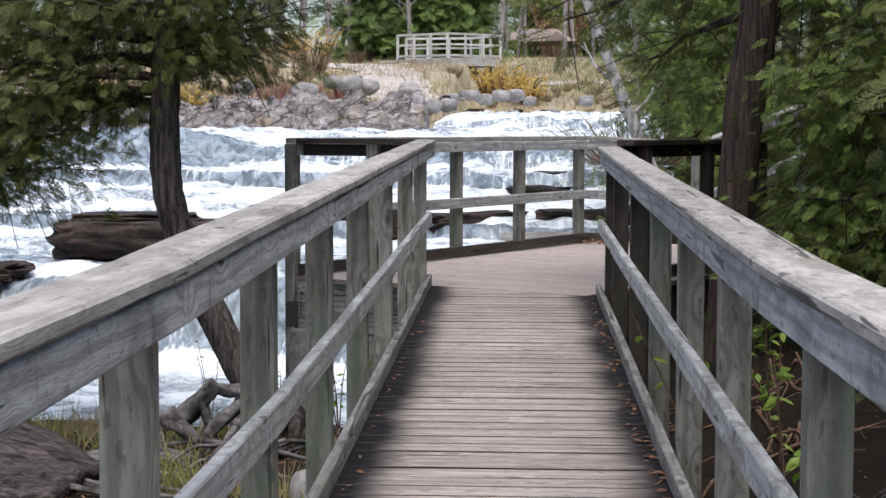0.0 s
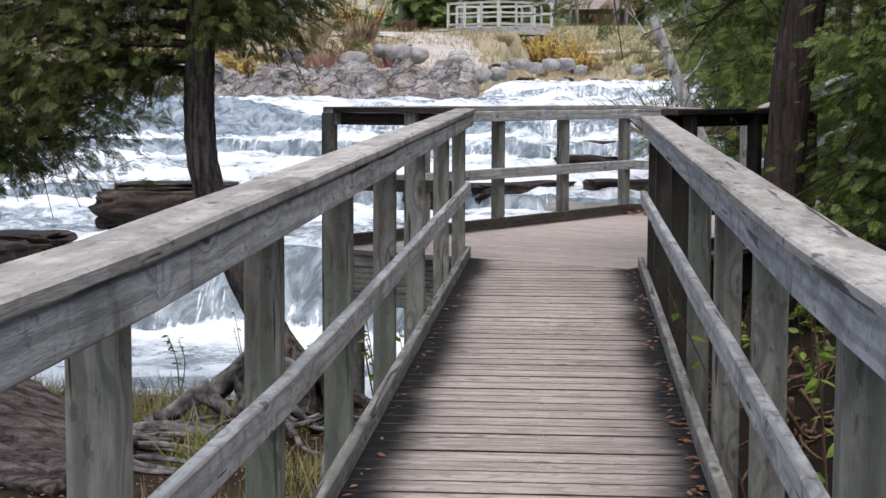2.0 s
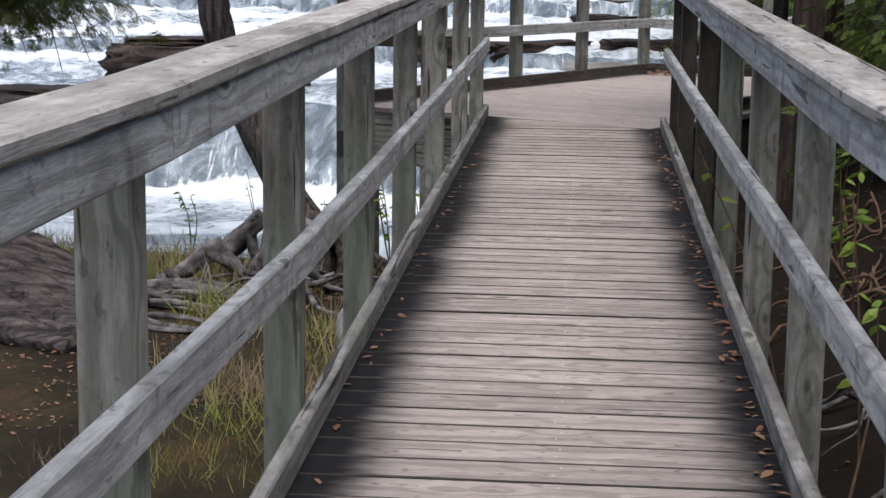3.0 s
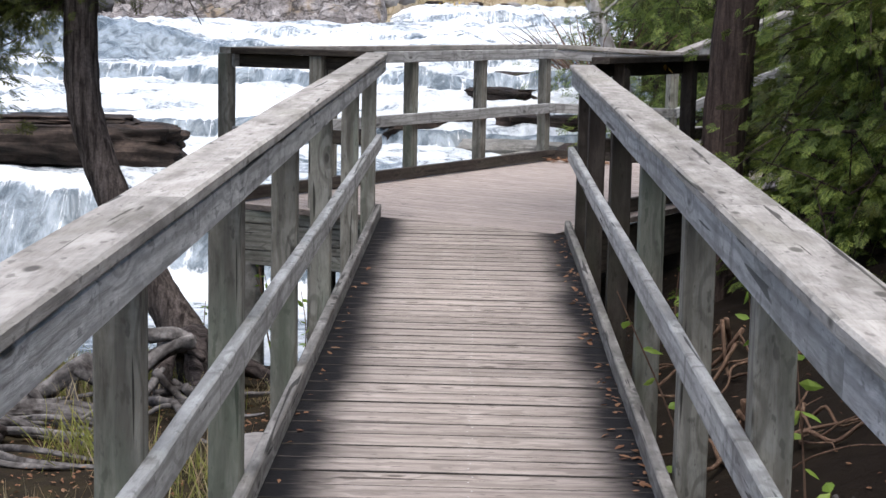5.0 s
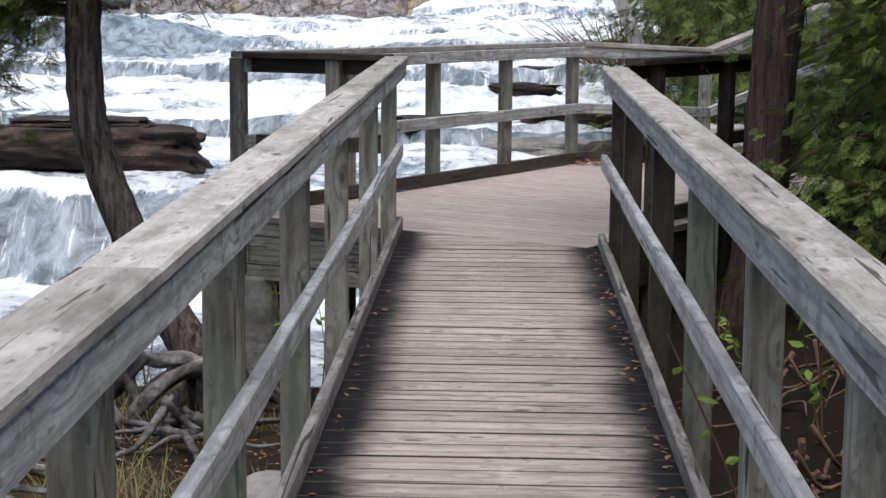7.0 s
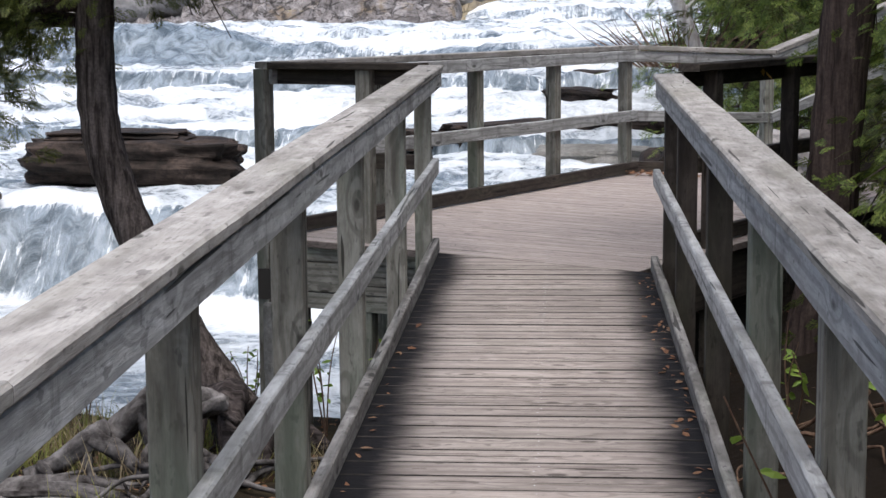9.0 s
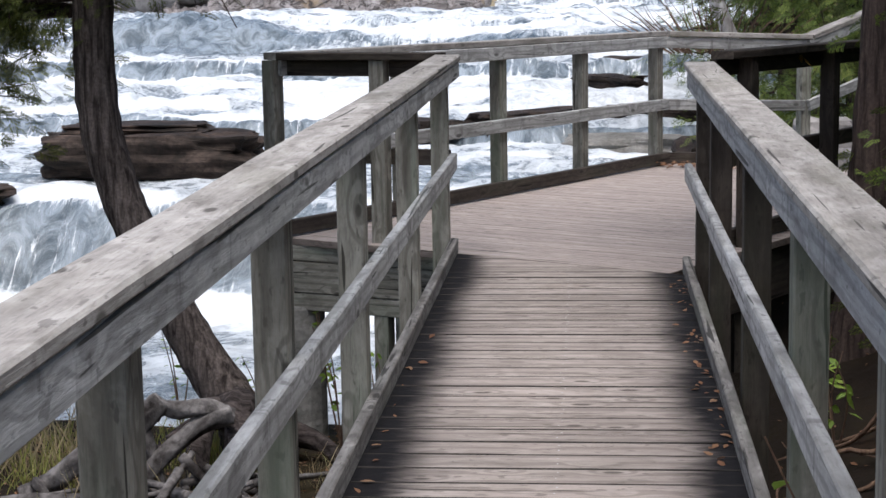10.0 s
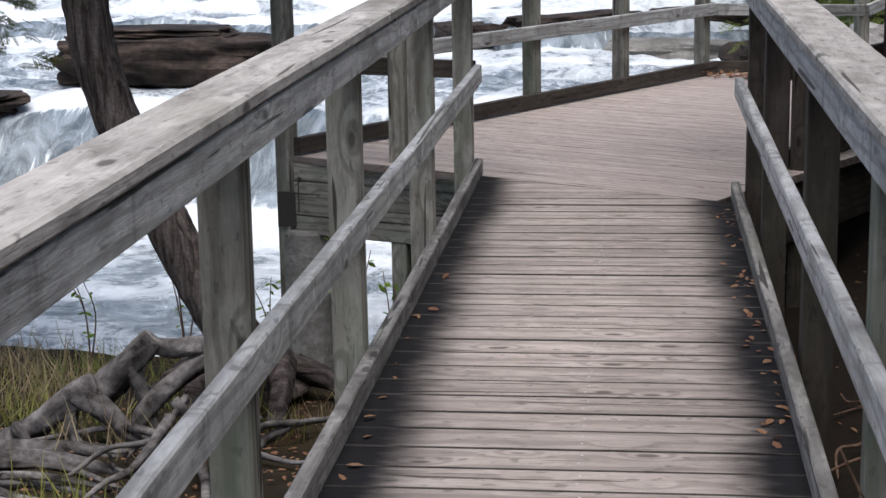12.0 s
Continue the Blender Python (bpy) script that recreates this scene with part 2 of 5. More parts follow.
def rocky(name, light, mid, dark, scale=1.0, rough=0.85, spec=0.3, moss=None, cracks=0.0):
    m, n, l, b = base_material(name, rough, spec)
    tc = n.new("ShaderNodeNewGeometry").outputs["Position"]
    big = noise_tex(n, l, mapped(n, l, tc, (scale, scale, scale * 2.2)), 1.1, 8, 0.62, 0.4)
    small = noise_tex(n, l, mapped(n, l, tc, (scale,) * 3), 9.0, 6, 0.7)
    c = ramp(n, [(0.3, dark), (0.5, mid), (0.68, light)])
    l.new(big, c.inputs[0])
    col = mix(n, l, curve(n, l, small, 0.4, 0.65, 0.0, 0.6), c.outputs[0], dark)
    if moss:
        mo = noise_tex(n, l, mapped(n, l, tc, (scale,) * 3), 0.7, 5, 0.6)
        col = mix(n, l, curve(n, l, mo, 0.56, 0.68, 0.0, 0.6), col, moss)
    if cracks:
        vo = n.new("ShaderNodeTexVoronoi")
        vo.feature = "DISTANCE_TO_EDGE"
        vo.inputs["Scale"].default_value = cracks
        warp = n.new("ShaderNodeVectorMath")
        warp.operation = "ADD"
        l.new(mapped(n, l, tc, (1, 1, 1.8)), warp.inputs[0])
        l.new(math_node(n, l, "MULTIPLY", big, 1.4), warp.inputs[1])
        l.new(warp.outputs[0], vo.inputs["Vector"])
        col = mix(n, l, curve(n, l, vo.outputs["Distance"], 0.0, 0.09, 0.9, 0.0), col, tuple(v * 0.5 for v in dark))
    l.new(col, b.inputs["Base Color"])
    bumped(n, l, b, math_node(n, l, "ADD", big, math_node(n, l, "MULTIPLY", small, 0.5)), 0.9, 0.06 / scale)
    return m


WET_ROCK = rocky("wet_dark_ledge_rock", (0.09, 0.064, 0.052), (0.036, 0.026, 0.021), (0.007, 0.006, 0.005), 1.6, 0.7, 0.15)
SHORE_ROCK = rocky("dry_grey_shore_rock", (0.42, 0.39, 0.385), (0.26, 0.235, 0.23), (0.07, 0.06, 0.056), 1.5, 0.9, 0.2, (0.25, 0.18, 0.1), 1.5)
BOULDER = rocky("smooth_grey_boulder", (0.4, 0.375, 0.36), (0.29, 0.27, 0.26), (0.14, 0.13, 0.125), 0.8, 0.85, 0.25)
CONCRETE = rocky("stained_concrete", (0.3, 0.29, 0.27), (0.22, 0.21, 0.195), (0.1, 0.095, 0.085), 2.0, 0.9, 0.2)


def ground_material():
    """Needles, dead leaves and soil near by; dry grass and sand on the far bank."""
    m, n, l, b = base_material("leaf_littered_ground", 0.95, 0.1)
    pos = n.new("ShaderNodeNewGeometry").outputs["Position"]
    a = noise_tex(n, l, pos, 1.3, 8, 0.65)
    fine = noise_tex(n, l, pos, 24, 6, 0.7)
    c = ramp(n, [(0.3, (0.01, 0.008, 0.006)), (0.47, (0.022, 0.017, 0.011)), (0.58, (0.042, 0.034, 0.017)), (0.66, (0.07, 0.034, 0.02)), (0.76, (0.055, 0.06, 0.025))])
    l.new(a, c.inputs[0])
    near = mix(n, l, curve(n, l, fine, 0.4, 0.65, 0.0, 0.75), c.outputs[0], (0.025, 0.018, 0.013))
    d = ramp(n, [(0.32, (0.3, 0.25, 0.18)), (0.48, (0.36, 0.3, 0.21)), (0.6, (0.27, 0.24, 0.14)), (0.74, (0.42, 0.36, 0.28))])
    l.new(noise_tex(n, l, pos, 0.35, 6, 0.6), d.inputs[0])
    far = mix(n, l, curve(n, l, fine, 0.4, 0.65, 0.0, 0.4), d.outputs[0], (0.19, 0.15, 0.1))
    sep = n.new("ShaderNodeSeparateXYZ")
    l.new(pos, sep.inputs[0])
    # shade under the wooded side's cedars, put into the soil colour by x
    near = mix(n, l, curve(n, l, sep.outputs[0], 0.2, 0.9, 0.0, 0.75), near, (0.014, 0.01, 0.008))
    col = mix(n, l, curve(n, l, sep.outputs[1], 28, 34), near, far)
    l.new(col, b.inputs["Base Color"])
    bumped(n, l, b, fine, 0.8, 0.03)
    return m


GROUND = ground_material()


def water_material():
    """White water: bubbles and foam where the mesh says so, dark clear water between."""
    m, n, l, b = base_material("white_water", 0.12, 0.5)
    pos = n.new("ShaderNodeNewGeometry").outputs["Position"]
    att = n.new("ShaderNodeAttribute")
    att.attribute_name = "foam"
    streak = noise_tex(n, l, mapped(n, l, pos, (1.5, 1.2, 0.3)), 1.9, 9, 0.7, 0.9)
    lace = noise_tex(n, l, mapped(n, l, pos, (1.2, 1.5, 0.3)), 7, 6, 0.65, 1.2)
    zone = noise_tex(n, l, mapped(n, l, pos, (0.4, 0.8, 0.2)), 1.0, 3, 0.5, 0.8)
    f = math_node(n, l, "ADD", att.outputs["Fac"], math_node(n, l, "MULTIPLY", math_node(n, l, "SUBTRACT", streak, 0.5), 1.1))
    f = math_node(n, l, "ADD", f, math_node(n, l, "MULTIPLY", math_node(n, l, "SUBTRACT", zone, 0.5), 1.5))
    f = math_node(n, l, "ADD", f, math_node(n, l, "MULTIPLY", math_node(n, l, "SUBTRACT", lace, 0.5), 0.75))
    fall = n.new("ShaderNodeAttribute")
    fall.attribute_name = "fall"
    drop = noise_tex(n, l, mapped(n, l, pos, (7.0, 1.0, 0.5)), 1.6, 7, 0.7, 0.5)
    f = math_node(n, l, "ADD", f, math_node(n, l, "MULTIPLY", math_node(n, l, "MULTIPLY", math_node(n, l, "SUBTRACT", drop, 0.68), 6.0), fall.outputs["Fac"]))
    fac = curve(n, l, f, 0.08, 0.95)
    deep = mix(n, l, curve(n, l, streak, 0.35, 0.65), (0.07, 0.09, 0.105), (0.3, 0.345, 0.385))
    col = mix(n, l, fac, deep, (0.76, 0.785, 0.81))
    l.new(col, b.inputs["Base Color"])
    l.new(curve(n, l, f, 0.25, 0.8, 0.1, 0.75), b.inputs["Roughness"])
    bumped(n, l, b, math_node(n, l, "ADD", streak, math_node(n, l, "MULTIPLY", lace, 0.25)), 0.6, 0.09)
    return m


WATER = water_material()


def bark(name, light, dark, scale=1.0, grain=(26, 26, 2.6)):
    m, n, l, b = base_material(name, 0.95, 0.1)
    tc = n.new("ShaderNodeTexCoord").outputs["Object"]
    a = noise_tex(n, l, mapped(n, l, tc, tuple(v * scale for v in grain)), 1.2, 6, 0.6, 0.5)
    s = noise_tex(n, l, tc, 60 * scale, 4, 0.6)
    c = ramp(n, [(0.36, dark), (0.52, tuple((p + q) / 2 for p, q in zip(light, dark))), (0.68, light)])
    l.new(a, c.inputs[0])
    l.new(mix(n, l, curve(n, l, s, 0.4, 0.65, 0.0, 0.4), c.outputs[0], dark), b.inputs["Base Color"])
    bumped(n, l, b, a, 1.0, 0.03)
    return m


CEDAR_BARK = bark("stringy_cedar_bark", (0.2, 0.165, 0.15), (0.028, 0.022, 0.02))
# Darker copy of the cedar bark, with shade put into its colour.
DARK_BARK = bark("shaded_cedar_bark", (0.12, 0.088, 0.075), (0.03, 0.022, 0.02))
ROOT_WOOD = bark("grey_root_wood", (0.23, 0.213, 0.208), (0.016, 0.013, 0.012), 0.5, (9, 9, 9))
FLOW_ROOT = bark("long_grained_root_wood", (0.115, 0.094, 0.09), (0.016, 0.013, 0.012), 0.8, (2.2, 20, 20))
PALE_BARK = bark("pale_bare_bark", (0.42, 0.38, 0.38), (0.2, 0.17, 0.17), 0.5)
BIRCH_BARK = bark("white_birch_bark", (0.68, 0.66, 0.64), (0.2, 0.18, 0.17), 0.25)
TWIG = bark("brown_twigs", (0.24, 0.16, 0.11), (0.1, 0.06, 0.045))


def leafy(name, colors, rough=0.55, through_light=0.25):
    m, n, l, b = base_material(name, rough, 0.3)
    isl = n.new("ShaderNodeNewGeometry").outputs["Random Per Island"]
    pos = n.new("ShaderNodeNewGeometry").outputs["Position"]
    c = ramp(n, [(k / (len(colors) - 1), v) for k, v in enumerate(colors)])
    big = noise_tex(n, l, pos, 1.6, 4, 0.6)
    l.new(math_node(n, l, "ADD", math_node(n, l, "MULTIPLY", isl, 0.6), math_node(n, l, "MULTIPLY", math_node(n, l, "SUBTRACT", big, 0.3), 1.0)), c.inputs[0])
    l.new(c.outputs[0], b.inputs["Base Color"])
    tr = n.new("ShaderNodeBsdfTranslucent")
    l.new(c.outputs[0], tr.inputs["Color"])
    mx = n.new("ShaderNodeMixShader")
    mx.inputs[0].default_value = through_light
    l.new(b.outputs[0], mx.inputs[1])
    l.new(tr.outputs[0], mx.inputs[2])
    l.new(mx.outputs[0], n["Material Output"].inputs["Surface"])
    return m


CEDAR_GREEN = leafy("cedar_scale_leaves", [(0.018, 0.026, 0.007), (0.054, 0.071, 0.015), (0.11, 0.124, 0.026), (0.2, 0.2, 0.05)])
CEDAR_BRIGHT = leafy("bright_cedar_scale_leaves", [(0.014, 0.03, 0.006), (0.07, 0.11, 0.02), (0.17, 0.22, 0.042), (0.3, 0.33, 0.08)])
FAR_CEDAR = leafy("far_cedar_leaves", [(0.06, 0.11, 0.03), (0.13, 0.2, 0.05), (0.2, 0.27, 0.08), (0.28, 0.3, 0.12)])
DRY_GRASS = leafy("dry_grass_blades", [(0.19, 0.13, 0.075), (0.3, 0.225, 0.13), (0.36, 0.29, 0.18), (0.25, 0.25, 0.11)], 0.8)
FAR_GREEN = leafy("short_far_lawn_blades", [(0.13, 0.14, 0.05), (0.2, 0.23, 0.08), (0.26, 0.28, 0.11)], 0.8)
GREEN_GRASS = leafy("green_grass_blades", [(0.17, 0.15, 0.04), (0.23, 0.23, 0.06), (0.24, 0.26, 0.07), (0.3, 0.28, 0.1)], 0.8)
ORANGE_LEAF = leafy("orange_autumn_leaves", [(0.34, 0.19, 0.04), (0.5, 0.32, 0.07), (0.55, 0.4, 0.12), (0.45, 0.36, 0.14)], 0.7)
RED_LEAF = leafy("red_dogwood_twigs", [(0.24, 0.1, 0.09), (0.32, 0.15, 0.13), (0.36, 0.2, 0.17)], 0.7)
FALLEN_LEAF = leafy("fallen_brown_leaves", [(0.11, 0.05, 0.03), (0.2, 0.1, 0.055), (0.27, 0.15, 0.085), (0.2, 0.14, 0.1)], 0.8)
FRESH_LEAF = leafy("fresh_green_leaves", [(0.12, 0.2, 0.03), (0.2, 0.3, 0.05), (0.3, 0.38, 0.08)], 0.5, 0.4)
STEEL = base_material("rusty_galvanised_steel", 0.6, 0.4)[0]
STEEL.node_tree.nodes["Principled BSDF"].inputs["Base Color"].default_value = (0.05, 0.045, 0.04, 1)
STEEL.node_tree.nodes["Principled BSDF"].inputs["Metallic"].default_value = 0.6


# ---- the plan ----
def xl(y):
    """Inner line of the left curb, rail and cap of the ramp."""
    return -0.419 - 0.0007 * (y - 0.58)


def xr(y):
    return 0.754 + 0.002 * y


def deck_z(y):
    """Height of the ramp's deck: it climbs gently to the platform from a level stretch."""
    return 0.013 * max(BEND, min(0.0, y))


PITCH = 0.146
BEND = -8.6
PLANK_0 = 0.686
U = Vector((0.508, 0.861, 0)).normalized()
V = Vector((U.y, -U.x, 0))
SEAM_L = Vector((-0.419, 0.56, 0))
CORNER_P = Vector((-1.53, 1.22, 0))
CORNER_K = Vector((0.85, 5.25, 0))
CORNER_N = Vector((2.1, 5.85, 0))
CAP_TOP, MID_TOP = 1.07, 0.53


# ---- ground and water ----
def right_shore(y):
    return np.where(y < 3, 0.4, 0.4 + 1.6 * step(3, 8, y) + 0.02 * np.maximum(0, y - 8))


def ground_height(x, y):
    near = -1.02 - 0.1 * np.maximum(0, y + 1) - 1.3 * step(1.9, 3.6, y + 0.5 * (vnoise(x * 0.9, y * 0, 3) - 0.5)) + 0.05 * np.maximum(0, -x - 3)
    right = -1.0 + 0.42 * np.maximum(0, x - right_shore(y)) - 1.4 * step(0, 0.8, right_shore(y) - x)
    right = np.minimum(right, 2.6 + 0.02 * y)
    shore = np.where(x < -2.3, 36.4, 36.4 + 12.2 * step(-2.5, -1.6, x))
    far = 1.3 + np.where(x < -2.3, 0.108, 0.108 + 0.035 * step(-2.5, -1.6, x)) * np.minimum(y - shore, 23) + 0.016 * np.maximum(0, y - shore - 23)
    far = far - 0.4 * np.exp(-((x + 3.1) / 1.3) ** 2) * (1 - step(46, 52, y))
    far = np.where(y < shore - 0.3, -3, far)
    g = np.maximum(np.maximum(np.where(y < 6, near, -3), np.where(x > -1, right, -3)), far)
    g = np.maximum(g, -2.6)
    return g + 0.12 * (fbm(x * 1.3, y * 1.3, 5) - 0.5) + 0.05 * (fbm(x * 6, y * 6, 9, 3) - 0.5)


def sheet(name, xs, ys, height, material):
    X, Y = np.meshgrid(xs, ys)
    Z = height(X, Y)
    verts = np.stack([X, Y, Z], -1).reshape(-1, 3)
    nx, ny = len(xs), len(ys)
    i = (np.arange(ny - 1)[:, None] * nx + np.arange(nx - 1)[None, :]).ravel()
    faces = np.stack([i, i + 1, i + nx + 1, i + nx], -1)
    me = bpy.data.meshes.new(name)
    me.from_pydata(verts.tolist(), [], faces.tolist())
    me.polygons.foreach_set("use_smooth", [True] * len(me.polygons))
    me.materials.append(material)
    return new(name, me), X, Y, Z


gx = np.concatenate([np.linspace(-900, -60, 15), np.linspace(-50, -10, 30), np.arange(-9.5, 7, 0.12), np.linspace(7.5, 40, 30), np.linspace(60, 900, 12)])
gy = np.concatenate([np.linspace(-500, -25, 10), np.linspace(-20, -10.2, 12), np.arange(-10, 6, 0.12), np.linspace(6.5, 32, 40), np.arange(32.5, 69, 0.5), np.linspace(71, 128, 20), np.linspace(150, 2500, 12)])
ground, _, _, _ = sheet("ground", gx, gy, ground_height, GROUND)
tagged(ground, "brown leaf-littered river bank rising to dry grassy slopes", "ground", kind="structure")


def water_level(x, y):
    w = y + 0.3 * np.clip(x + 3.5, -2, 2) + 1.0 * (vnoise(x * 0.35, 0 * y, 21) - 0.5) + 0.5 * (vnoise(x * 1.3, 0 * y, 22) - 0.5)
    z = -1.5 + 0.84 * step(7.15, 8.15, w)
    z = z + 0.09 * step(9.3, 13.8, w) + 0.26 * step(14.3, 14.6, w) + 0.26 * step(15.8, 18.4, w) + 0.32 * step(20.6, 21.0, w)
    z = z + 0.41 * step(23.7, 25.2, w) + 0.2 * step(27.6, 28.6, w) + 0.12 * step(29.7, 33, w)
    side = step(-3.2, -1.6, x)
    z = z + side * (0.4 * step(36.7, 38.3, w) + 0.1 * step(39.9, 43.7, w) + 0.08 * step(44.7, 50, w))
    return z


def water_foam(x, y):
    w = y + 0.3 * np.clip(x + 3.5, -2, 2) + 1.0 * (vnoise(x * 0.35, 0 * y, 21) - 0.5) + 0.5 * (vnoise(x * 1.3, 0 * y, 22) - 0.5)
    f = np.full_like(w, 0.45)
    f = f + 0.25 * step(6.0, 7.0, w) * (1 - step(8.2, 9.5, w)) + 0.3 * step(5.0, 6.6, w) * (1 - step(6.8, 7.2, w))
    f = f + 0.1 * (1 - step(3.2, 5.2, w))
    for a, b, s in ((13.1, 14.9, 0.2), (16.3, 29.2, 0.25), (30.2, 33, 0.1), (35.6, 39.4, 0.35), (39.4, 51, 0.15)):
        f = f + s * step(a - 0.8, a, w) * (1 - step(b, b + 1.0, w))
    hump = np.exp(-(((x + 8.0) / 1.9) ** 2 + ((y - 24.8) / 1.0) ** 2))
    return f - 1.5 * hump + 0.3 * (fbm(x * 0.5, y * 0.5, 31) - 0.5)


def water_surface(x, y):
    rough = 0.05 + 0.1 * step(6.0, 9.0, y) + 0.06 * step(14, 18, y)
    z = water_level(x, y)
    z = z + rough * (fbm(x * 1.1, y * 1.6, 41, 5) - 0.5) * 2 + rough * 0.5 * (fbm(x * 4.5, y * 5, 47, 3) - 0.5)
    z = z + 0.42 * np.exp(-(((x + 8.0) / 2.2) ** 2 + ((y - 25.7) / 1.1) ** 2))
    return z


wx = np.concatenate([np.linspace(-60, -14, 40), np.arange(-13.5, 4.6, 0.1)])
wy = np.concatenate([np.arange(1.2, 16, 0.09), np.arange(16, 53, 0.2)])
water, WX, WY, WZ = sheet("river", wx, wy, water_surface, WATER)
tagged(water, "foaming white river tumbling over low falls", "river", kind="structure")
attr = water.data.attributes.new("foam", "FLOAT", "POINT")
attr.data.foreach_set("value", water_foam(WX, WY).ravel().astype(np.float32))
lift = (water_level(WX, WY + 0.12) - water_level(WX, WY - 0.12)) / 0.24
attr = water.data.attributes.new("fall", "FLOAT", "POINT")
attr.data.foreach_set("value", np.clip(lift * 1.3 - 0.12, 0, 1).ravel().astype(np.float32))


# ---- ramp and platform ----
def clipped(poly, point, normal):
    """The part of a convex polygon on the side to which normal points."""
    out = []
    for a, b in zip(poly, poly[1:] + poly[:1]):
        da, db = (a - point).dot(normal), (b - point).dot(normal)
        if da >= 0:
            out.append(a)
        if (da >= 0) != (db >= 0):
            out.append(a + (b - a) * (da / (da - db)))
    return out


def plank(parent, origin, ux, length, width, material, cuts=(), name="plank", edge_material=None):
    """A deck plank from origin along ux, its width to the left of ux, top at the origin's height, clipped by half-planes."""
    m = Matrix.Translation(origin) @ Matrix.Rotation(math.atan2(ux.y, ux.x), 4, "Z")
    inv = m.inverted()
    poly = [Vector((0, 0, 0)), Vector((length, 0, 0)), Vector((length, width, 0)), Vector((0, width, 0))]
    for p, nrm in cuts:
        poly = clipped(poly, inv @ p, inv.to_3x3() @ nrm)
    if len(poly) < 3:
        return None
    e, th = 0.0022, 0.038
    mid = sum(poly, Vector()) / len(poly)
    bm = bmesh.new()
    rows = []
    for inset, z in ((0, -th), (0, -e), (e, 0)):
        rows.append([bm.verts.new((p.x + (e if p.x < mid.x else -e) * (inset > 0), p.y + (e if p.y < mid.y else -e) * (inset > 0), z)) for p in poly])
    k = len(poly)
    for r, s in zip(rows, rows[1:]):
        for i in range(k):
            bm.faces.new((r[i], r[(i + 1) % k], s[(i + 1) % k], s[i]))
    bm.faces.new(rows[0][::-1])
    for f in bm.faces:
        f.material_index = 1
    bm.faces.new(rows[-1])
    ob = part(name, bm, material, parent, "", m)
    ob.data.materials.append(edge_material or PLANK_EDGE)
    return ob


def ramp_railing(side):
    """One railing of the ramp. side: -1 on the river's side, 1 on the wood's side."""
    line = xl if side < 0 else xr
    ys = (-11.5, -10.05, -8.59, -7.06, -5.66, -4.22, -2.8, -1.08, 0.52) if side < 0 else (-11.1, -9.65, -8.19, -6.69, -5.42, -4.08, -2.68, -1.08, -0.1)
    end = 0.58 if side < 0 else 0.33
    rail = thing("railing", (line(-5), -5, 0), "weathered grey timber railing along the ramp, river side" if side < 0 else "weathered grey timber railing along the ramp, wooded side", "railing", "ramp railings")
    s = side
    y0, bend = -13.4, (BEND if side < 0 else -7.7)
    rise = 0.0158 if side < 0 else 0.0197
    thick, side_h = (0.034, 0.084) if side < 0 else (0.034, 0.096)
    top = 1.068 if side < 0 else 1.024
    set_in = 0.026 if side < 0 else -0.028

    def cap_z(y):
        return top + rise * (max(y, bend) - end)

    def mid_z(y):
        return 0.54 + 0.013 * (max(y, -7.15) - 0.5) - 0.0125 * min(0, y + 7.15) if side < 0 else 0.51 + 0.0125 * (y - 0.2)

    def curb_z(y):
        return deck_z(y) + (0.08 if side < 0 else 0.07)

    def run(name, cuts, off, width, height, level, drop, material, edge=0.005):
        for a, b in zip(cuts, cuts[1:]):
            a += 0.002
            timber(name, (line(a) + s * off, a, level(a) - drop), (line(b) + s * off, b, level(b) - drop), width, height, material, rail, edge=edge)

    run("cap_rail", (y0, bend, -6.95 if side < 0 else -6.35, -2.6 if side < 0 else -2.2, end), 0.07 - set_in, 0.145 if side < 0 else 0.16, thick, cap_z, thick / 2, CAP_WOOD, 0.007)
    run("side_rail", (y0, bend, -1.95 if side < 0 else -4.6, end - 0.01), 0.019 - set_in + 0.006, 0.038, side_h, cap_z, thick + 0.003 + side_h / 2, RAIL_WOOD)
    run("mid_rail", (y0, -7.15, -2.95 if side < 0 else -3.2, 0.6 if side < 0 else 0.25), 0.019 if side < 0 else 0.04, 0.038, 0.09, mid_z, 0.045, RAIL_WOOD)
    run("curb", (y0, bend, -2.9 if side < 0 else -3.4, 0.6 if side < 0 else 0.0), 0.02, 0.04, 0.08, curb_z, 0.04, CURB_WOOD)
    for y in ys:
        x = line(y) + s * ((0.038 if side < 0 else 0.06) + 0.046)
        foot = float(ground_height(np.array(x), np.array(y))) - 0.25
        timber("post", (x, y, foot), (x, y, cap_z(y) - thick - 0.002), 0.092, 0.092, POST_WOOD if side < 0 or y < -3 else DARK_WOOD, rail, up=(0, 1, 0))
    return rail


ramp_railing(-1)
ramp_railing(1)


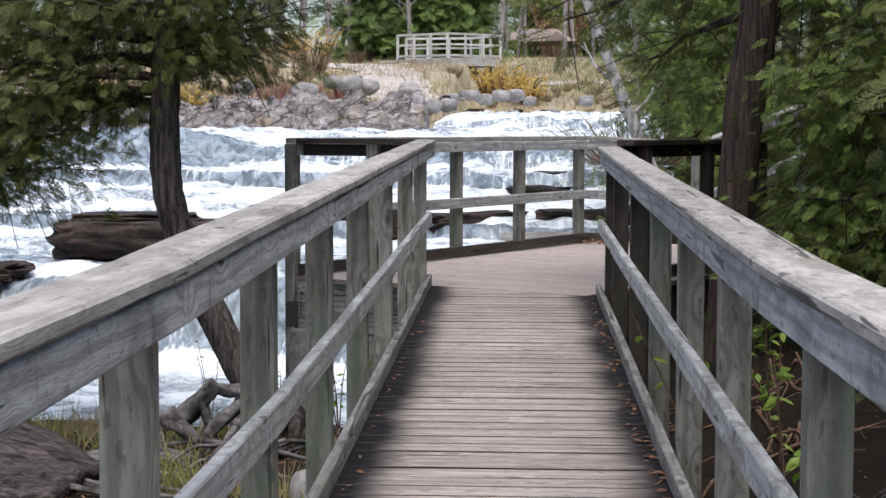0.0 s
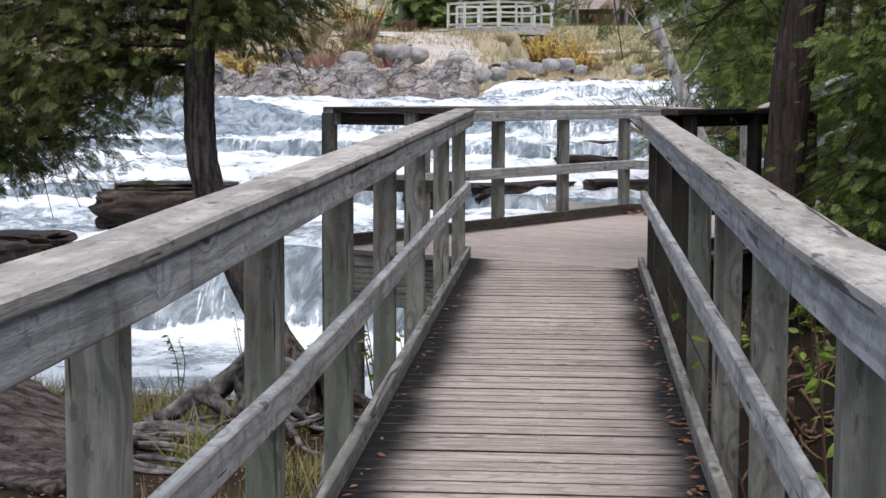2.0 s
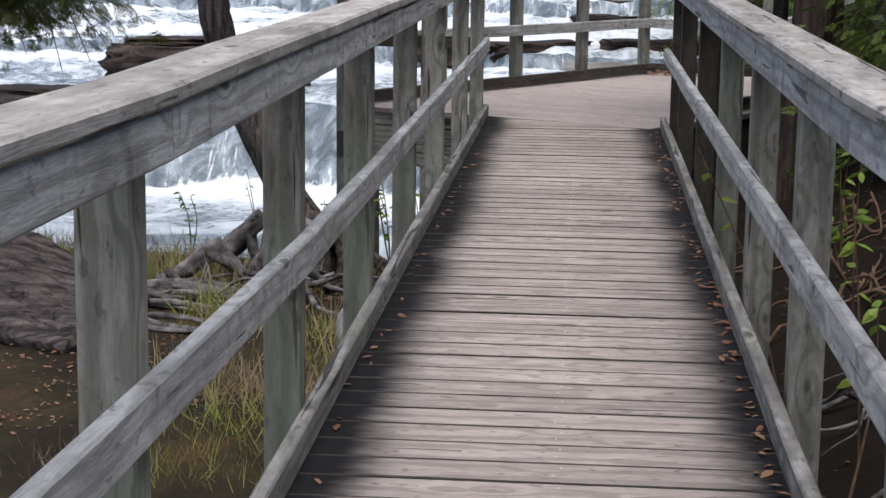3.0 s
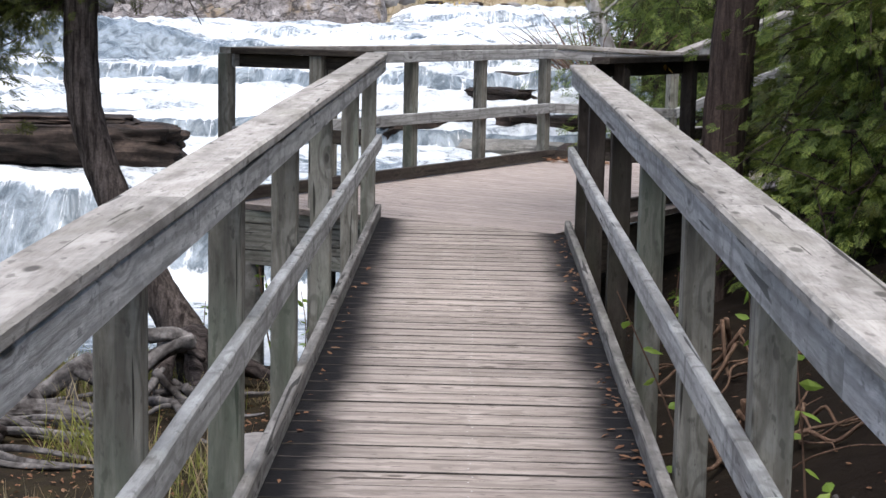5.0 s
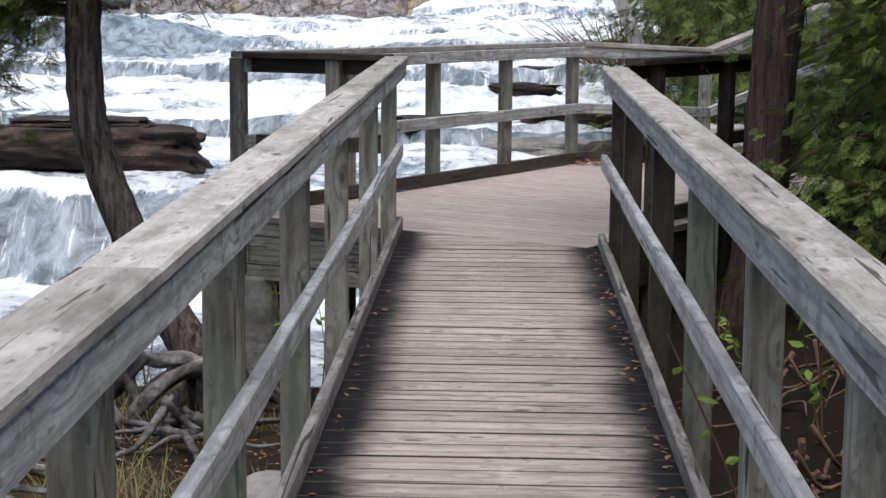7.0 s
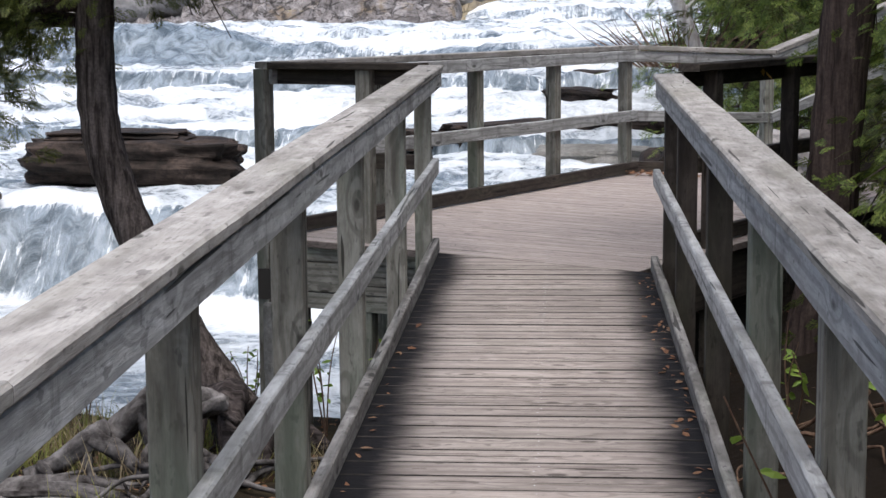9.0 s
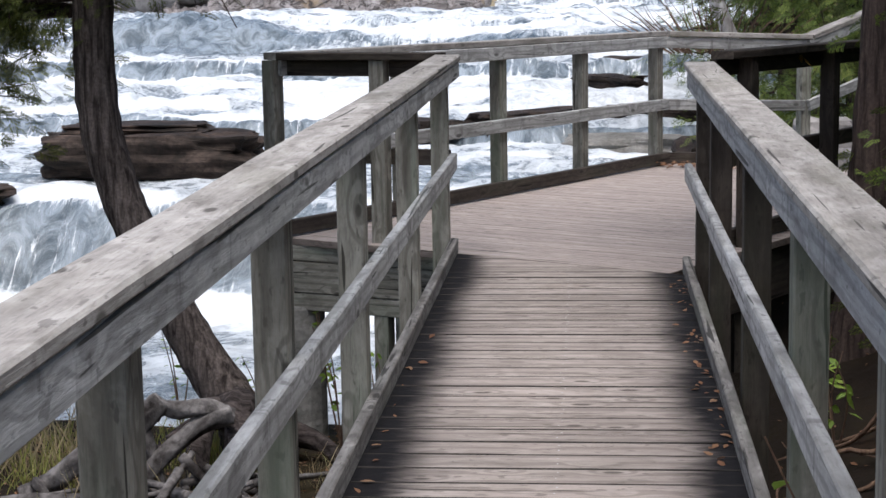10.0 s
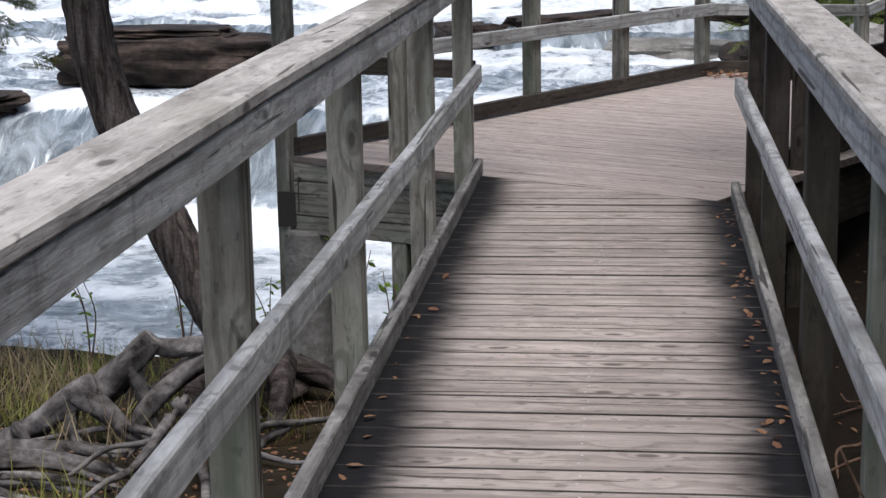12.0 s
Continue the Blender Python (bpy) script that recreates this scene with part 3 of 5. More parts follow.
def platform_railing(label, a, b, posts, inner, material, mid=True, curb=True, post_material=None, rise=0.0, foot=-1.6):
    """A railing from a to b; inner: the side on which its rails are fixed; rise: climb of its far end."""
    d = (b - a).normalized()
    rail = thing("railing", a, label, "railing", "platform railings")
    up = Vector((0, 0, rise))
    def line(z, off, w, h, name, mat):
        o = inner * off
        timber(name, a + o + Vector((0, 0, z)), b + o + up + Vector((0, 0, z)), w, h, mat, rail)
    line(CAP_TOP - 0.021, 0.0, 0.13, 0.042, "cap_rail", CAP_WOOD if material is RAIL_WOOD else material)
    line(CAP_TOP - 0.089, 0.052, 0.038, 0.09, "side_rail", material)
    if mid:
        line(MID_TOP - 0.045, 0.068, 0.038, 0.09, "mid_rail", material)
    if curb:
        line(0.055, 0.075, 0.045, 0.09, "curb", KICK_WOOD if material is RAIL_WOOD else material)
    for f in posts:
        p = a.lerp(b, f)
        timber("post", p + Vector((0, 0, foot)), p + Vector((0, 0, CAP_TOP - 0.043 + rise * f)), 0.09, 0.09, post_material or POST_WOOD, rail, up=d)
    return rail


inward = V.copy()
platform_railing("weathered grey timber railing above the rapids", CORNER_P, CORNER_K, (0.0, 0.26, 0.5, 0.735, 0.985), inward, RAIL_WOOD)
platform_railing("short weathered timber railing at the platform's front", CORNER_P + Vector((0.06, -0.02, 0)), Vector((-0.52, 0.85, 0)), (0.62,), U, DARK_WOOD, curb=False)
platform_railing("weathered timber railing at the head of the platform", CORNER_K + Vector((0.05, 0.0, 0)), CORNER_N, (0.97,), -U, RAIL_WOOD, rise=-0.06)
FRONT_R = Vector((0.98, 0.5, 0))
# this railing stands in shadow; its dark wood carries that shade as colour
platform_railing("timber railing on the wooded side, coloured dark for its shade", FRONT_R, FRONT_R + U * 2.6, (0.12, 0.55, 0.97), -V, DARK_WOOD, post_material=DARK_WOOD)
STAIR_END = CORNER_N + Vector((1.25, 1.1, 0))
platform_railing("weathered timber stair railing climbing into the wood", CORNER_N - Vector((0, 0, 0.06)), STAIR_END - Vector((0, 0, 0.06)), (0.5, 0.98), Vector((0, -1, 0)), RAIL_WOOD, curb=False, rise=0.42)

under_deck = thing("platform_frame", CORNER_P, "weathered timber frame carrying the platform on a pier", "deck frame")
for k, (z, h) in enumerate(((-0.085, 0.09), (-0.225, 0.18), (-0.37, 0.1))):
    timber("rim_board", CORNER_P + Vector((0.05, -0.03 - 0.006 * (k % 2), z)), Vector((-0.52, 0.8 - 0.006 * (k % 2), z)), 0.04, h, POST_WOOD, under_deck)
timber("rim_board", CORNER_P + Vector((0, 0, -0.2)) - V * 0.03, CORNER_K + Vector((0, 0, -0.2)) - V * 0.03, 0.04, 0.28, POST_WOOD, under_deck)
timber("rim_board", FRONT_R + Vector((0, 0, -0.2)), FRONT_R + U * 5.2 + Vector((0, 0, -0.2)), 0.04, 0.28, DARK_WOOD, under_deck)
for off in (0.6, 1.2, 1.8):
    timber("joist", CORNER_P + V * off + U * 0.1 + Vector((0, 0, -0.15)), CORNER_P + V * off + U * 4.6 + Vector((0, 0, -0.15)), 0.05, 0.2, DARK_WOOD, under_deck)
part("bracket", beam_mesh(0.19, 0.1, 0.01, 0.002), STEEL, under_deck, "rusty steel post bracket", along(CORNER_P + Vector((0.0, -0.054, -0.38)), CORNER_P + Vector((0.0, -0.054, -0.19)), (0, 1, 0)))
part("bracket", beam_mesh(0.19, 0.05, 0.01, 0.002), STEEL, under_deck, "rusty steel angle bracket", along(CORNER_P + Vector((0.09, -0.062, -0.3)), CORNER_P + Vector((0.09, -0.062, -0.11)), (0, 1, 0)))

ramp_deck = thing("ramp_deck", (0.16, -5, 0), "ramp deck of worn grey planks with mildewed edges", "deck", kind="structure")
for side in (0.15, 1.0):
    for zz in (-0.13,):
        timber("stringer", (xl(-11) + side, -13.4, zz + deck_z(-9)), (xl(-7) + side, BEND, zz + deck_z(-9)), 0.05, 0.18, DARK_WOOD, ramp_deck)
        timber("stringer", (xl(-7) + side, BEND, zz + deck_z(-9)), (xl(0) + side, 0.1, zz), 0.05, 0.18, DARK_WOOD, ramp_deck)
platform_deck = thing("platform_deck", (0.5, 2.5, 0), "platform deck of pale worn planks", "deck", kind="structure")


# ---- rocks ----
def rock_data(centre, size, seed, cuts=3, rough=0.25, layers=0.0, turn=0.0):
    """A weathered stone: a subdivided block, rounded and broken up by noise; layers steps its sides like bedded rock."""
    bm = bmesh.new()
    bmesh.ops.create_cube(bm, size=2.0)
    bmesh.ops.subdivide_edges(bm, edges=bm.edges[:], cuts=cuts, use_grid_fill=True)
    off = Vector((seed * 3.7, seed * 1.9, seed * 5.3))
    rot = Matrix.Rotation(turn, 3, "Z")
    for v in bm.verts:
        p = v.co.copy()
        ball = p.normalized() * 1.15
        p = p.lerp(ball, 0.22 if layers else 0.8)
        n1 = noise.noise(p * 1.3 + off)
        n2 = noise.noise(p * 3.4 + off)
        p *= 1 + rough * n1 + rough * 0.5 * n2
        if layers:
            band = math.floor(p.z * 3) * 0.9 + seed
            p.x *= 1 + layers * noise.noise(Vector((band, 0.3, 0.1)))
            p.y *= 1 + layers * noise.noise(Vector((0.7, band, 0.2)))
        v.co = rot @ Vector((p.x * size[0], p.y * size[1], p.z * size[2])) + Vector(centre)
    bm.verts.ensure_lookup_table()
    verts = [v.co.copy() for v in bm.verts]
    faces = [[v.index for v in f.verts] for f in bm.faces]
    bm.free()
    return verts, faces


def rock(name, centre, size, material, seed, label, category="rock", group="", cuts=3, rough=0.25, layers=0.0, turn=0.0, smooth=False):
    v, f = rock_data((0, 0, 0), size, seed, cuts, rough, layers, turn)
    ob = mesh_object(name, v, f, material, smooth)
    ob.matrix_basis = Matrix.Translation(centre)
    return tagged(ob, label, category, group)


rock("rock_slab", (-4.62, 10.1, -0.34), (1.2, 0.5, 0.25), WET_ROCK, 3, "long dark brown rock slab, wet, amid white water", "rock", cuts=18, rough=0.24, layers=0.03, turn=0.0)
rock("rock_slab", (-4.85, 10.3, -0.07), (0.8, 0.4, 0.07), WET_ROCK, 8, "thin wet upper layer of dark bedded rock", "rock", cuts=9, rough=0.15, layers=0.14, turn=0.04)
LEDGES = ((-6.7, 8.79, -0.64, 0.75, 0.4, 0.1), (-6.5, 7.82, -0.77, 0.6, 0.3, 0.16), (-7.6, 8.47, -0.82, 0.6, 0.4, 0.2), (-0.5, 14.48, -0.34, 0.95, 0.3, 0.15), (-1.9, 14.16, -0.4, 0.5, 0.3, 0.13), (1.3, 14.69, -0.3, 0.75, 0.35, 0.15), (0.75, 12.98, -0.56, 0.55, 0.7, 0.14), (1.2, 20.7, 0.14, 0.8, 0.4, 0.14), (1.5, 24.89, 0.43, 0.55, 0.4, 0.15), (0.6, 18.23, -0.01, 0.6, 0.3, 0.1), (-8.5, 32.4, 0.87, 1.1, 0.3, 0.06), (2.3, 11.47, -0.62, 0.6, 0.9, 0.3), (2.4, 8.25, -0.72, 0.5, 0.8, 0.3))
for k, (x, y, z, a, b, c) in enumerate(LEDGES):
    grey = k == 6
    rock("river_rock", (x, y, z), (a, b, c), CONCRETE if grey else WET_ROCK, 20 + k, "flat pale grey rock by the platform" if grey else "low dark wet ledge rock in the rapids", "rock", "river ledges", 6, 0.25, 0.15, k * 1.3)

# bedrock and boulders on the far bank
def outcrop(x, y):
    shape = step(-19.5, -17.5, x) * (1 - step(-2.7, -2.1, x))
    front = 34.5 + 0.9 * vnoise(x * 0.8, 0 * y, 61)
    up = step(0, 0.9, y - front) * 0.5 + step(0.9, 2.6, y - front) * 0.35
    crag = 0.9 * (fbm(x * 0.9, y * 1.1, 63, 5) - 0.42) + 0.3 * np.abs(fbm(x * 3.5, y * 3.5, 66, 4) - 0.5) * 2
    u = x * 1.2 + 1.6 * fbm(x * 0.7, y * 0.7, 81, 3)
    v = y * 1.4 + 1.6 * fbm(x * 0.7, y * 0.7, 85, 3)
    crag = crag + 0.5 * (hash2(np.floor(u).astype(np.int64), np.floor(v).astype(np.int64), 5) - 0.5) + 0.25 * (hash2(np.floor(u * 2.3).astype(np.int64), np.floor(v * 2.3).astype(np.int64), 6) - 0.5)
    terr = up + crag + 0.12 * (fbm(x * 7, y * 7, 69, 3) - 0.5)
    return 0.85 + shape * terr - 0.9 * (1 - shape) - 1.2 * step(38.3, 40.3, y) - 2.0 * (1 - step(33.2, 34.5, y))


bed, _, _, _ = sheet("bedrock", np.arange(-20, -1.8, 0.1), np.arange(33, 40.3, 0.11), outcrop, SHORE_ROCK)
tagged(bed, "cracked grey bedrock shelf on the far bank", "bedrock", kind="structure")
bed.data.polygons.foreach_set("use_smooth", [False] * len(bed.data.polygons))
BOULDERS = ((-6.3, 39.16, 2.15, 0.42), (-5, 39.91, 2.4, 0.42), (-4.45, 40.23, 2.35, 0.36), (-3.2, 40.66, 2.15, 0.34), (-3.35, 42.38, 2.35, 0.32), (-1.9, 42.05, 2.05, 0.22), (-1.3, 43.13, 2.15, 0.26), (-0.4, 43.45, 2.15, 0.28), (-2, 40.44, 1.8, 0.3), (-10.2, 35.72, 1.7, 0.7), (-11.3, 35.29, 1.5, 0.85), (-2.5, 38.83, 1.75, 0.35), (-8.2, 39.37, 2.3, 0.35), (0.6, 48.6, 2.05, 0.25), (2.6, 48.6, 2.05, 0.28), (-1, 48.17, 2.1, 0.3), (-5.6, 40.34, 2.5, 0.3), (0.1, 45.27, 2.2, 0.3), (-1.6, 44.74, 2.2, 0.25))
for k, (x, y, z, r) in enumerate(BOULDERS):
    rock("boulder", (x, y, z), (r * 0.95, r * 0.8, r * 0.65), BOULDER, 50 + k, "smooth grey boulder on the far bank", "boulder", "far bank boulders", 4, 0.18, 0.0, k * 0.9, True)
rng = random.Random(5)
for k in range(16):
    x = rng.uniform(-2.3, 1.6)
    y = 48.2 + rng.uniform(-0.6, 0.9) if x > -1.6 else 40.5 + rng.uniform(0, 5)
    r = rng.uniform(0.08, 0.17)
    rock("stone", (x, y, float(water_level(np.array(x), np.array(y))) + 0.1 if x > -1.6 else 2.05), (r * 1.4, r, r * 0.7), BOULDER if k % 3 else WET_ROCK, 90 + k, "small rounded stone at the water's edge", "stone", "shore stones", 2, 0.2, 0.0, k, True)
for k in range(9):
    rock("stone", (2.4 + 0.25 * (k % 3) + rng.uniform(-0.05, 0.05), 7.2 + 0.3 * (k // 3), -0.2 + 0.12 * (k // 3)), (0.16, 0.15, 0.13), BOULDER, 130 + k, "pale rubble stone beside the stairs", "stone", "rubble by the stairs", 3, 0.25)


# ---- leaves, twigs and sprays ----
def spray_template(pairs=7):
    """A flat cedar spray along +x, one unit long: thin pointed leaflets on both sides of a stem, hanging a little."""
    verts, faces = [], []
    def leaflet(x0, y0, angle, length, width):
        c, s = math.cos(angle), math.sin(angle)
        for u, v in ((0, 0), (length * 0.45, width), (length, 0), (length * 0.45, -width)):
            px, py = x0 + u * c - v * s, y0 + u * s + v * c
            verts.append((px, py, -0.28 * px * px - 0.25 * py * py))
        n = len(verts)
        faces.append((n - 4, n - 3, n - 2, n - 1))
    leaflet(0.0, 0, 0, 1.0, 0.018)
    for k in range(pairs):
        x = 0.06 + 0.84 * k / pairs
        ln = 0.5 * (1 - 0.7 * x)
        for sgn in (-1, 1):
            a = sgn * (0.75 + 0.1 * (k % 2))
            leaflet(x, 0, a, ln, 0.024)
            if ln > 0.25:
                leaflet(x + ln * 0.4 * math.cos(a), ln * 0.4 * math.sin(a), a - sgn * 0.6, ln * 0.6, 0.02)
                leaflet(x + ln * 0.65 * math.cos(a), ln * 0.65 * math.sin(a), a + sgn * 0.5, ln * 0.4, 0.019)
    return np.array(verts), np.array(faces)


SPRAY = spray_template(8)
SMALL_SPRAY = spray_template(4)
LEAF = (np.array([(0, 0, 0), (0.35, 0.24, -0.03), (0.7, 0.18, -0.09), (1, 0, -0.2), (0.7, -0.18, -0.09), (0.35, -0.24, -0.03), (0.5, 0, 0.02)]), np.array([(0, 1, 6, 5), (1, 2, 3, 6), (6, 3, 4, 5)]))
BLADE = (np.array([(0, -0.012, 0), (0, 0.012, 0), (0.6, 0.009, 0.02), (0.6, -0.009, 0.02), (1, 0, -0.06)]), np.array([(0, 1, 2, 3), (3, 2, 4, 4)]))


WIDE_BLADE = (np.array([(0, -0.035, 0), (0, 0.035, 0), (0.6, 0.028, 0.02), (0.6, -0.028, 0.02), (1, 0, -0.06)]), BLADE[1])


def scatter(name, template, pos, dirs, sizes, material, rs, lift=0.6):
    """One mesh of many copies of a template: at pos, with x along dirs and z near up, tipped at random."""
    tv, tf = template
    pos, dirs, sizes = np.asarray(pos), np.asarray(dirs), np.asarray(sizes)
    n = len(pos)
    x = dirs / np.linalg.norm(dirs, axis=1, keepdims=True)
    up = rs.normal(0, lift, (n, 3)) + (0, 0, 1)
    y = np.cross(up, x)
    y /= np.linalg.norm(y, axis=1, keepdims=True) + 1e-9
    z = np.cross(x, y)
    basis = np.stack([x, y, z], 1)
    verts = (tv[None] @ basis) * sizes[:, None, None] + pos[:, None]
    m = len(tv)
    me = bpy.data.meshes.new(name)
    faces = (tf[None] + (np.arange(n) * m)[:, None, None]).reshape(-1, tf.shape[1])
    if tf.shape[1] == 4 and (tf[:, 2] == tf[:, 3]).any():
        faces = [tuple(dict.fromkeys(f)) for f in faces.tolist()]
    else:
        faces = faces.tolist()
    me.from_pydata(verts.reshape(-1, 3).tolist(), [], faces)
    me.materials.append(material)
    return new(name, me)


def cedar(label, trunk, radii, leaf, limbs, seed, sprays=70, size=(0.11, 0.22), bark_material=None, sides=14, spread=0.2, template=SPRAY, group="cedars", droop=0.35, apart=False):
    """A cedar: a tapering trunk, limbs given as (height along the trunk, direction in degrees, length, slope), a crown of flat sprays."""
    tree = thing("cedar_tree", trunk[0], label, "cedar tree", group)
    line = smooth_line(trunk, 8)
    rr = np.interp(np.linspace(0, len(radii) - 1, len(line)), range(len(radii)), radii)
    data_part("trunk", tube_data(line, rr, sides, 0.06, seed), bark_material or CEDAR_BARK, tree, smooth=True)
    rs = np.random.RandomState(seed)
    tubes, P, D, S = [], [], [], []
    for h, az, length, slope in limbs:
        k = min(len(line) - 2, max(1, int(h * (len(line) - 1))))
        o = Vector(line[k])
        a = radians(az)
        out = Vector((math.cos(a), math.sin(a), 0))
        pts = []
        for t in np.linspace(0, 1, 8):
            bend = slope * t - droop * t * t * length + 0.12 * t ** 4
            pts.append(o + out * (length * t) + Vector((0, 0, bend)) + Vector(rs.normal(0, 0.035, 3)) * t)
        limb = tube_data(pts, np.linspace(max(0.012, rr[k] * 0.28), 0.004, 8), 6)
        if apart:
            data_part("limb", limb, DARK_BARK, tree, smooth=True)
        else:
            tubes.append(limb)
        for _ in range(sprays):
            t = 0.12 + 0.88 * rs.rand() ** 0.75
            i = min(6, int(t * 7))
            q = Vector(pts[i]).lerp(pts[i + 1], t * 7 - i)
            off = rs.normal(0, spread, 3) * (0.45 + 0.8 * t) * (1, 1, 0.75)
            P.append((q.x + off[0], q.y + off[1], q.z + off[2] - 0.04))
            D.append((out.x * 0.7 + off[0] * 2.5 + rs.normal(0, 0.25), out.y * 0.7 + off[1] * 2.5 + rs.normal(0, 0.25), -0.35 + rs.normal(0, 0.35)))
            S.append(rs.uniform(*size))
        # twigs that carry the sprays
        for _ in range(7):
            i = rs.randint(2, 7)
            q = Vector(pts[i])
            e = q + Vector(rs.normal(0, spread * 1.3, 3)) + out * 0.15 + Vector((0, 0, -0.06))
            tubes.append(tube_data([q, q.lerp(e, 0.5) + Vector((0, 0, 0.02)), e], (0.006, 0.005, 0.003), 4))
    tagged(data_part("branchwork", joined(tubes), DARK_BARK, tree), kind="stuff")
    crown = scatter("crown", template, P, D, S, leaf, rs)
    under(crown, tree, Matrix.Identity(4))
    return tree


def limbs_all_round(n, low, high, reach, seed, slope=0.25, bias=None):
    r = random.Random(seed)
    out = []
    for k in range(n):
        h = low + (high - low) * (k + 0.5) / n
        az = r.uniform(0, 360) if bias is None else r.gauss(bias[0], bias[1])
        out.append((h, az, reach * (1 - 0.55 * (h - low) / max(0.01, 1 - low)) * r.uniform(0.75, 1.15), r.uniform(-0.05, slope)))
    return out


# the leaning cedar by the pool
cedar("leaning cedar with shaggy brown bark above the pool", [(-1.52, 0.62, -1.2), (-1.66, 0.62, -0.92), (-1.9, 0.62, -0.52), (-2.16, 0.62, 0.02), (-2.31, 0.62, 0.42), (-2.39, 0.62, 0.85), (-2.385, 0.62, 1.5), (-2.36, 0.62, 2.3), (-2.32, 0.6, 4.0), (-2.3, 0.58, 6.0)],
      (0.24, 0.15, 0.122, 0.116, 0.112, 0.115, 0.108, 0.1, 0.08, 0.03), CEDAR_GREEN,
      [(0.64, 184, 1.7, 0.05), (0.65, 163, 1.3, 0.25), (0.655, 204, 1.5, 0.0), (0.665, 190, 2.2, 0.2), (0.675, 148, 1.2, 0.3), (0.68, 222, 1.3, 0.15), (0.685, 8, 0.75, 0.3), (0.69, 176, 1.9, 0.45), (0.695, 318, 0.7, 0.2), (0.705, 196, 2.4, 0.15), (0.71, 40, 0.75, 0.35), (0.715, 168, 1.5, 0.5), (0.72, 210, 1.9, 0.35), (0.725, 348, 0.95, 0.3), (0.735, 182, 2.1, 0.05), (0.74, 120, 1.0, 0.3), (0.745, 232, 1.4, 0.4), (0.75, 160, 1.8, 0.25), (0.755, 20, 0.9, 0.4), (0.76, 300, 0.9, 0.3), (0.765, 192, 2.2, 0.35), (0.775, 205, 1.7, 0.1), (0.78, 0, 0.9, 0.3), (0.785, 178, 1.9, 0.2)]
      + limbs_all_round(16, 0.79, 0.99, 1.5, 4), 11, apart=True, sprays=190, size=(0.08, 0.17), spread=0.19, droop=0.3)
cedar("cedar hanging its foliage over the pool", [(-5.2, 1.9, -1.6), (-5.1, 1.9, 1.5), (-5.0, 1.8, 5.5)], (0.2, 0.14, 0.03), CEDAR_GREEN,
      [(0.38, 0, 1.1, 0.25), (0.39, 20, 1.2, 0.3), (0.41, -12, 1.5, 0.35), (0.42, 5, 1.8, 0.4), (0.43, -20, 1.8, 0.4)] + limbs_all_round(34, 0.44, 0.98, 2.0, 41, 0.4, (0, 55)), 43, sprays=190, size=(0.09, 0.18), spread=0.22, droop=0.18)
# the tall cedar between ramp and platform
cedar("tall cedar with dark ridged trunk beside the platform", [(1.62, 0.2, -1.0), (1.69, 0.2, -0.2), (1.74, 0.2, 0.6), (1.8, 0.2, 1.4), (1.9, 0.2, 2.1), (2.0, 0.2, 4.0), (2.05, 0.2, 7.0)],
      (0.22, 0.155, 0.135, 0.14, 0.14, 0.11, 0.03), CEDAR_GREEN,
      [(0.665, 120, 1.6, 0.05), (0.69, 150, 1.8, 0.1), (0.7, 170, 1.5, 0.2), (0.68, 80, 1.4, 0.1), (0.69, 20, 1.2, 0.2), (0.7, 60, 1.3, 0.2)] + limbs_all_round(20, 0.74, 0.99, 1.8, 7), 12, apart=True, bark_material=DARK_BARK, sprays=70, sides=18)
# bushy cedars on the wooded side
def bushy(label, base, height, reach, n, seed, leaf=CEDAR_GREEN, sprays=85, low=0.05, size=(0.12, 0.24), bias=None, spread=0.22, template=SPRAY):
    x, y, z = base
    r = random.Random(seed)
    top = (x + r.uniform(-0.3, 0.3), y + r.uniform(-0.3, 0.3), z + height)
    mid = (x + r.uniform(-0.1, 0.1), y + r.uniform(-0.1, 0.1), z + height * 0.5)
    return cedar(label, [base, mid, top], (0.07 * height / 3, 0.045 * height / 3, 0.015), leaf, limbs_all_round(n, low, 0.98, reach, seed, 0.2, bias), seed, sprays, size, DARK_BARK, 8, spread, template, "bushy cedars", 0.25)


bushy("bushy bright green cedar overhanging the rail", (2.85, -0.2, -0.6), 4.2, 1.2, 46, 21, CEDAR_BRIGHT, 190, 0.12, (0.07, 0.15), spread=0.2)
bushy("bushy green cedar in the shade", (3.5, -2.2, -0.4), 4.5, 1.5, 40, 22, CEDAR_GREEN, 150, 0.08, (0.09, 0.18))
bushy("dense dark green cedar beside the path", (3.4, 2.2, -0.4), 5.5, 1.4, 46, 23, CEDAR_GREEN, 130, 0.1, (0.1, 0.2))
# cedars added mostly out of view, to block sky light from the wooded side
for k, (x, y) in enumerate(((3.9, -4.8), (3.9, -7.0), (4.8, -3.2), (4.6, 0.6), (5.0, -6.0), (3.6, -9.6))):
    bushy("dense cedar added along the ramp to cast shade", (x, y, -0.5), 6.0, 1.9, 44, 60 + k, CEDAR_GREEN, 110, 0.2, (0.12, 0.22), spread=0.3)
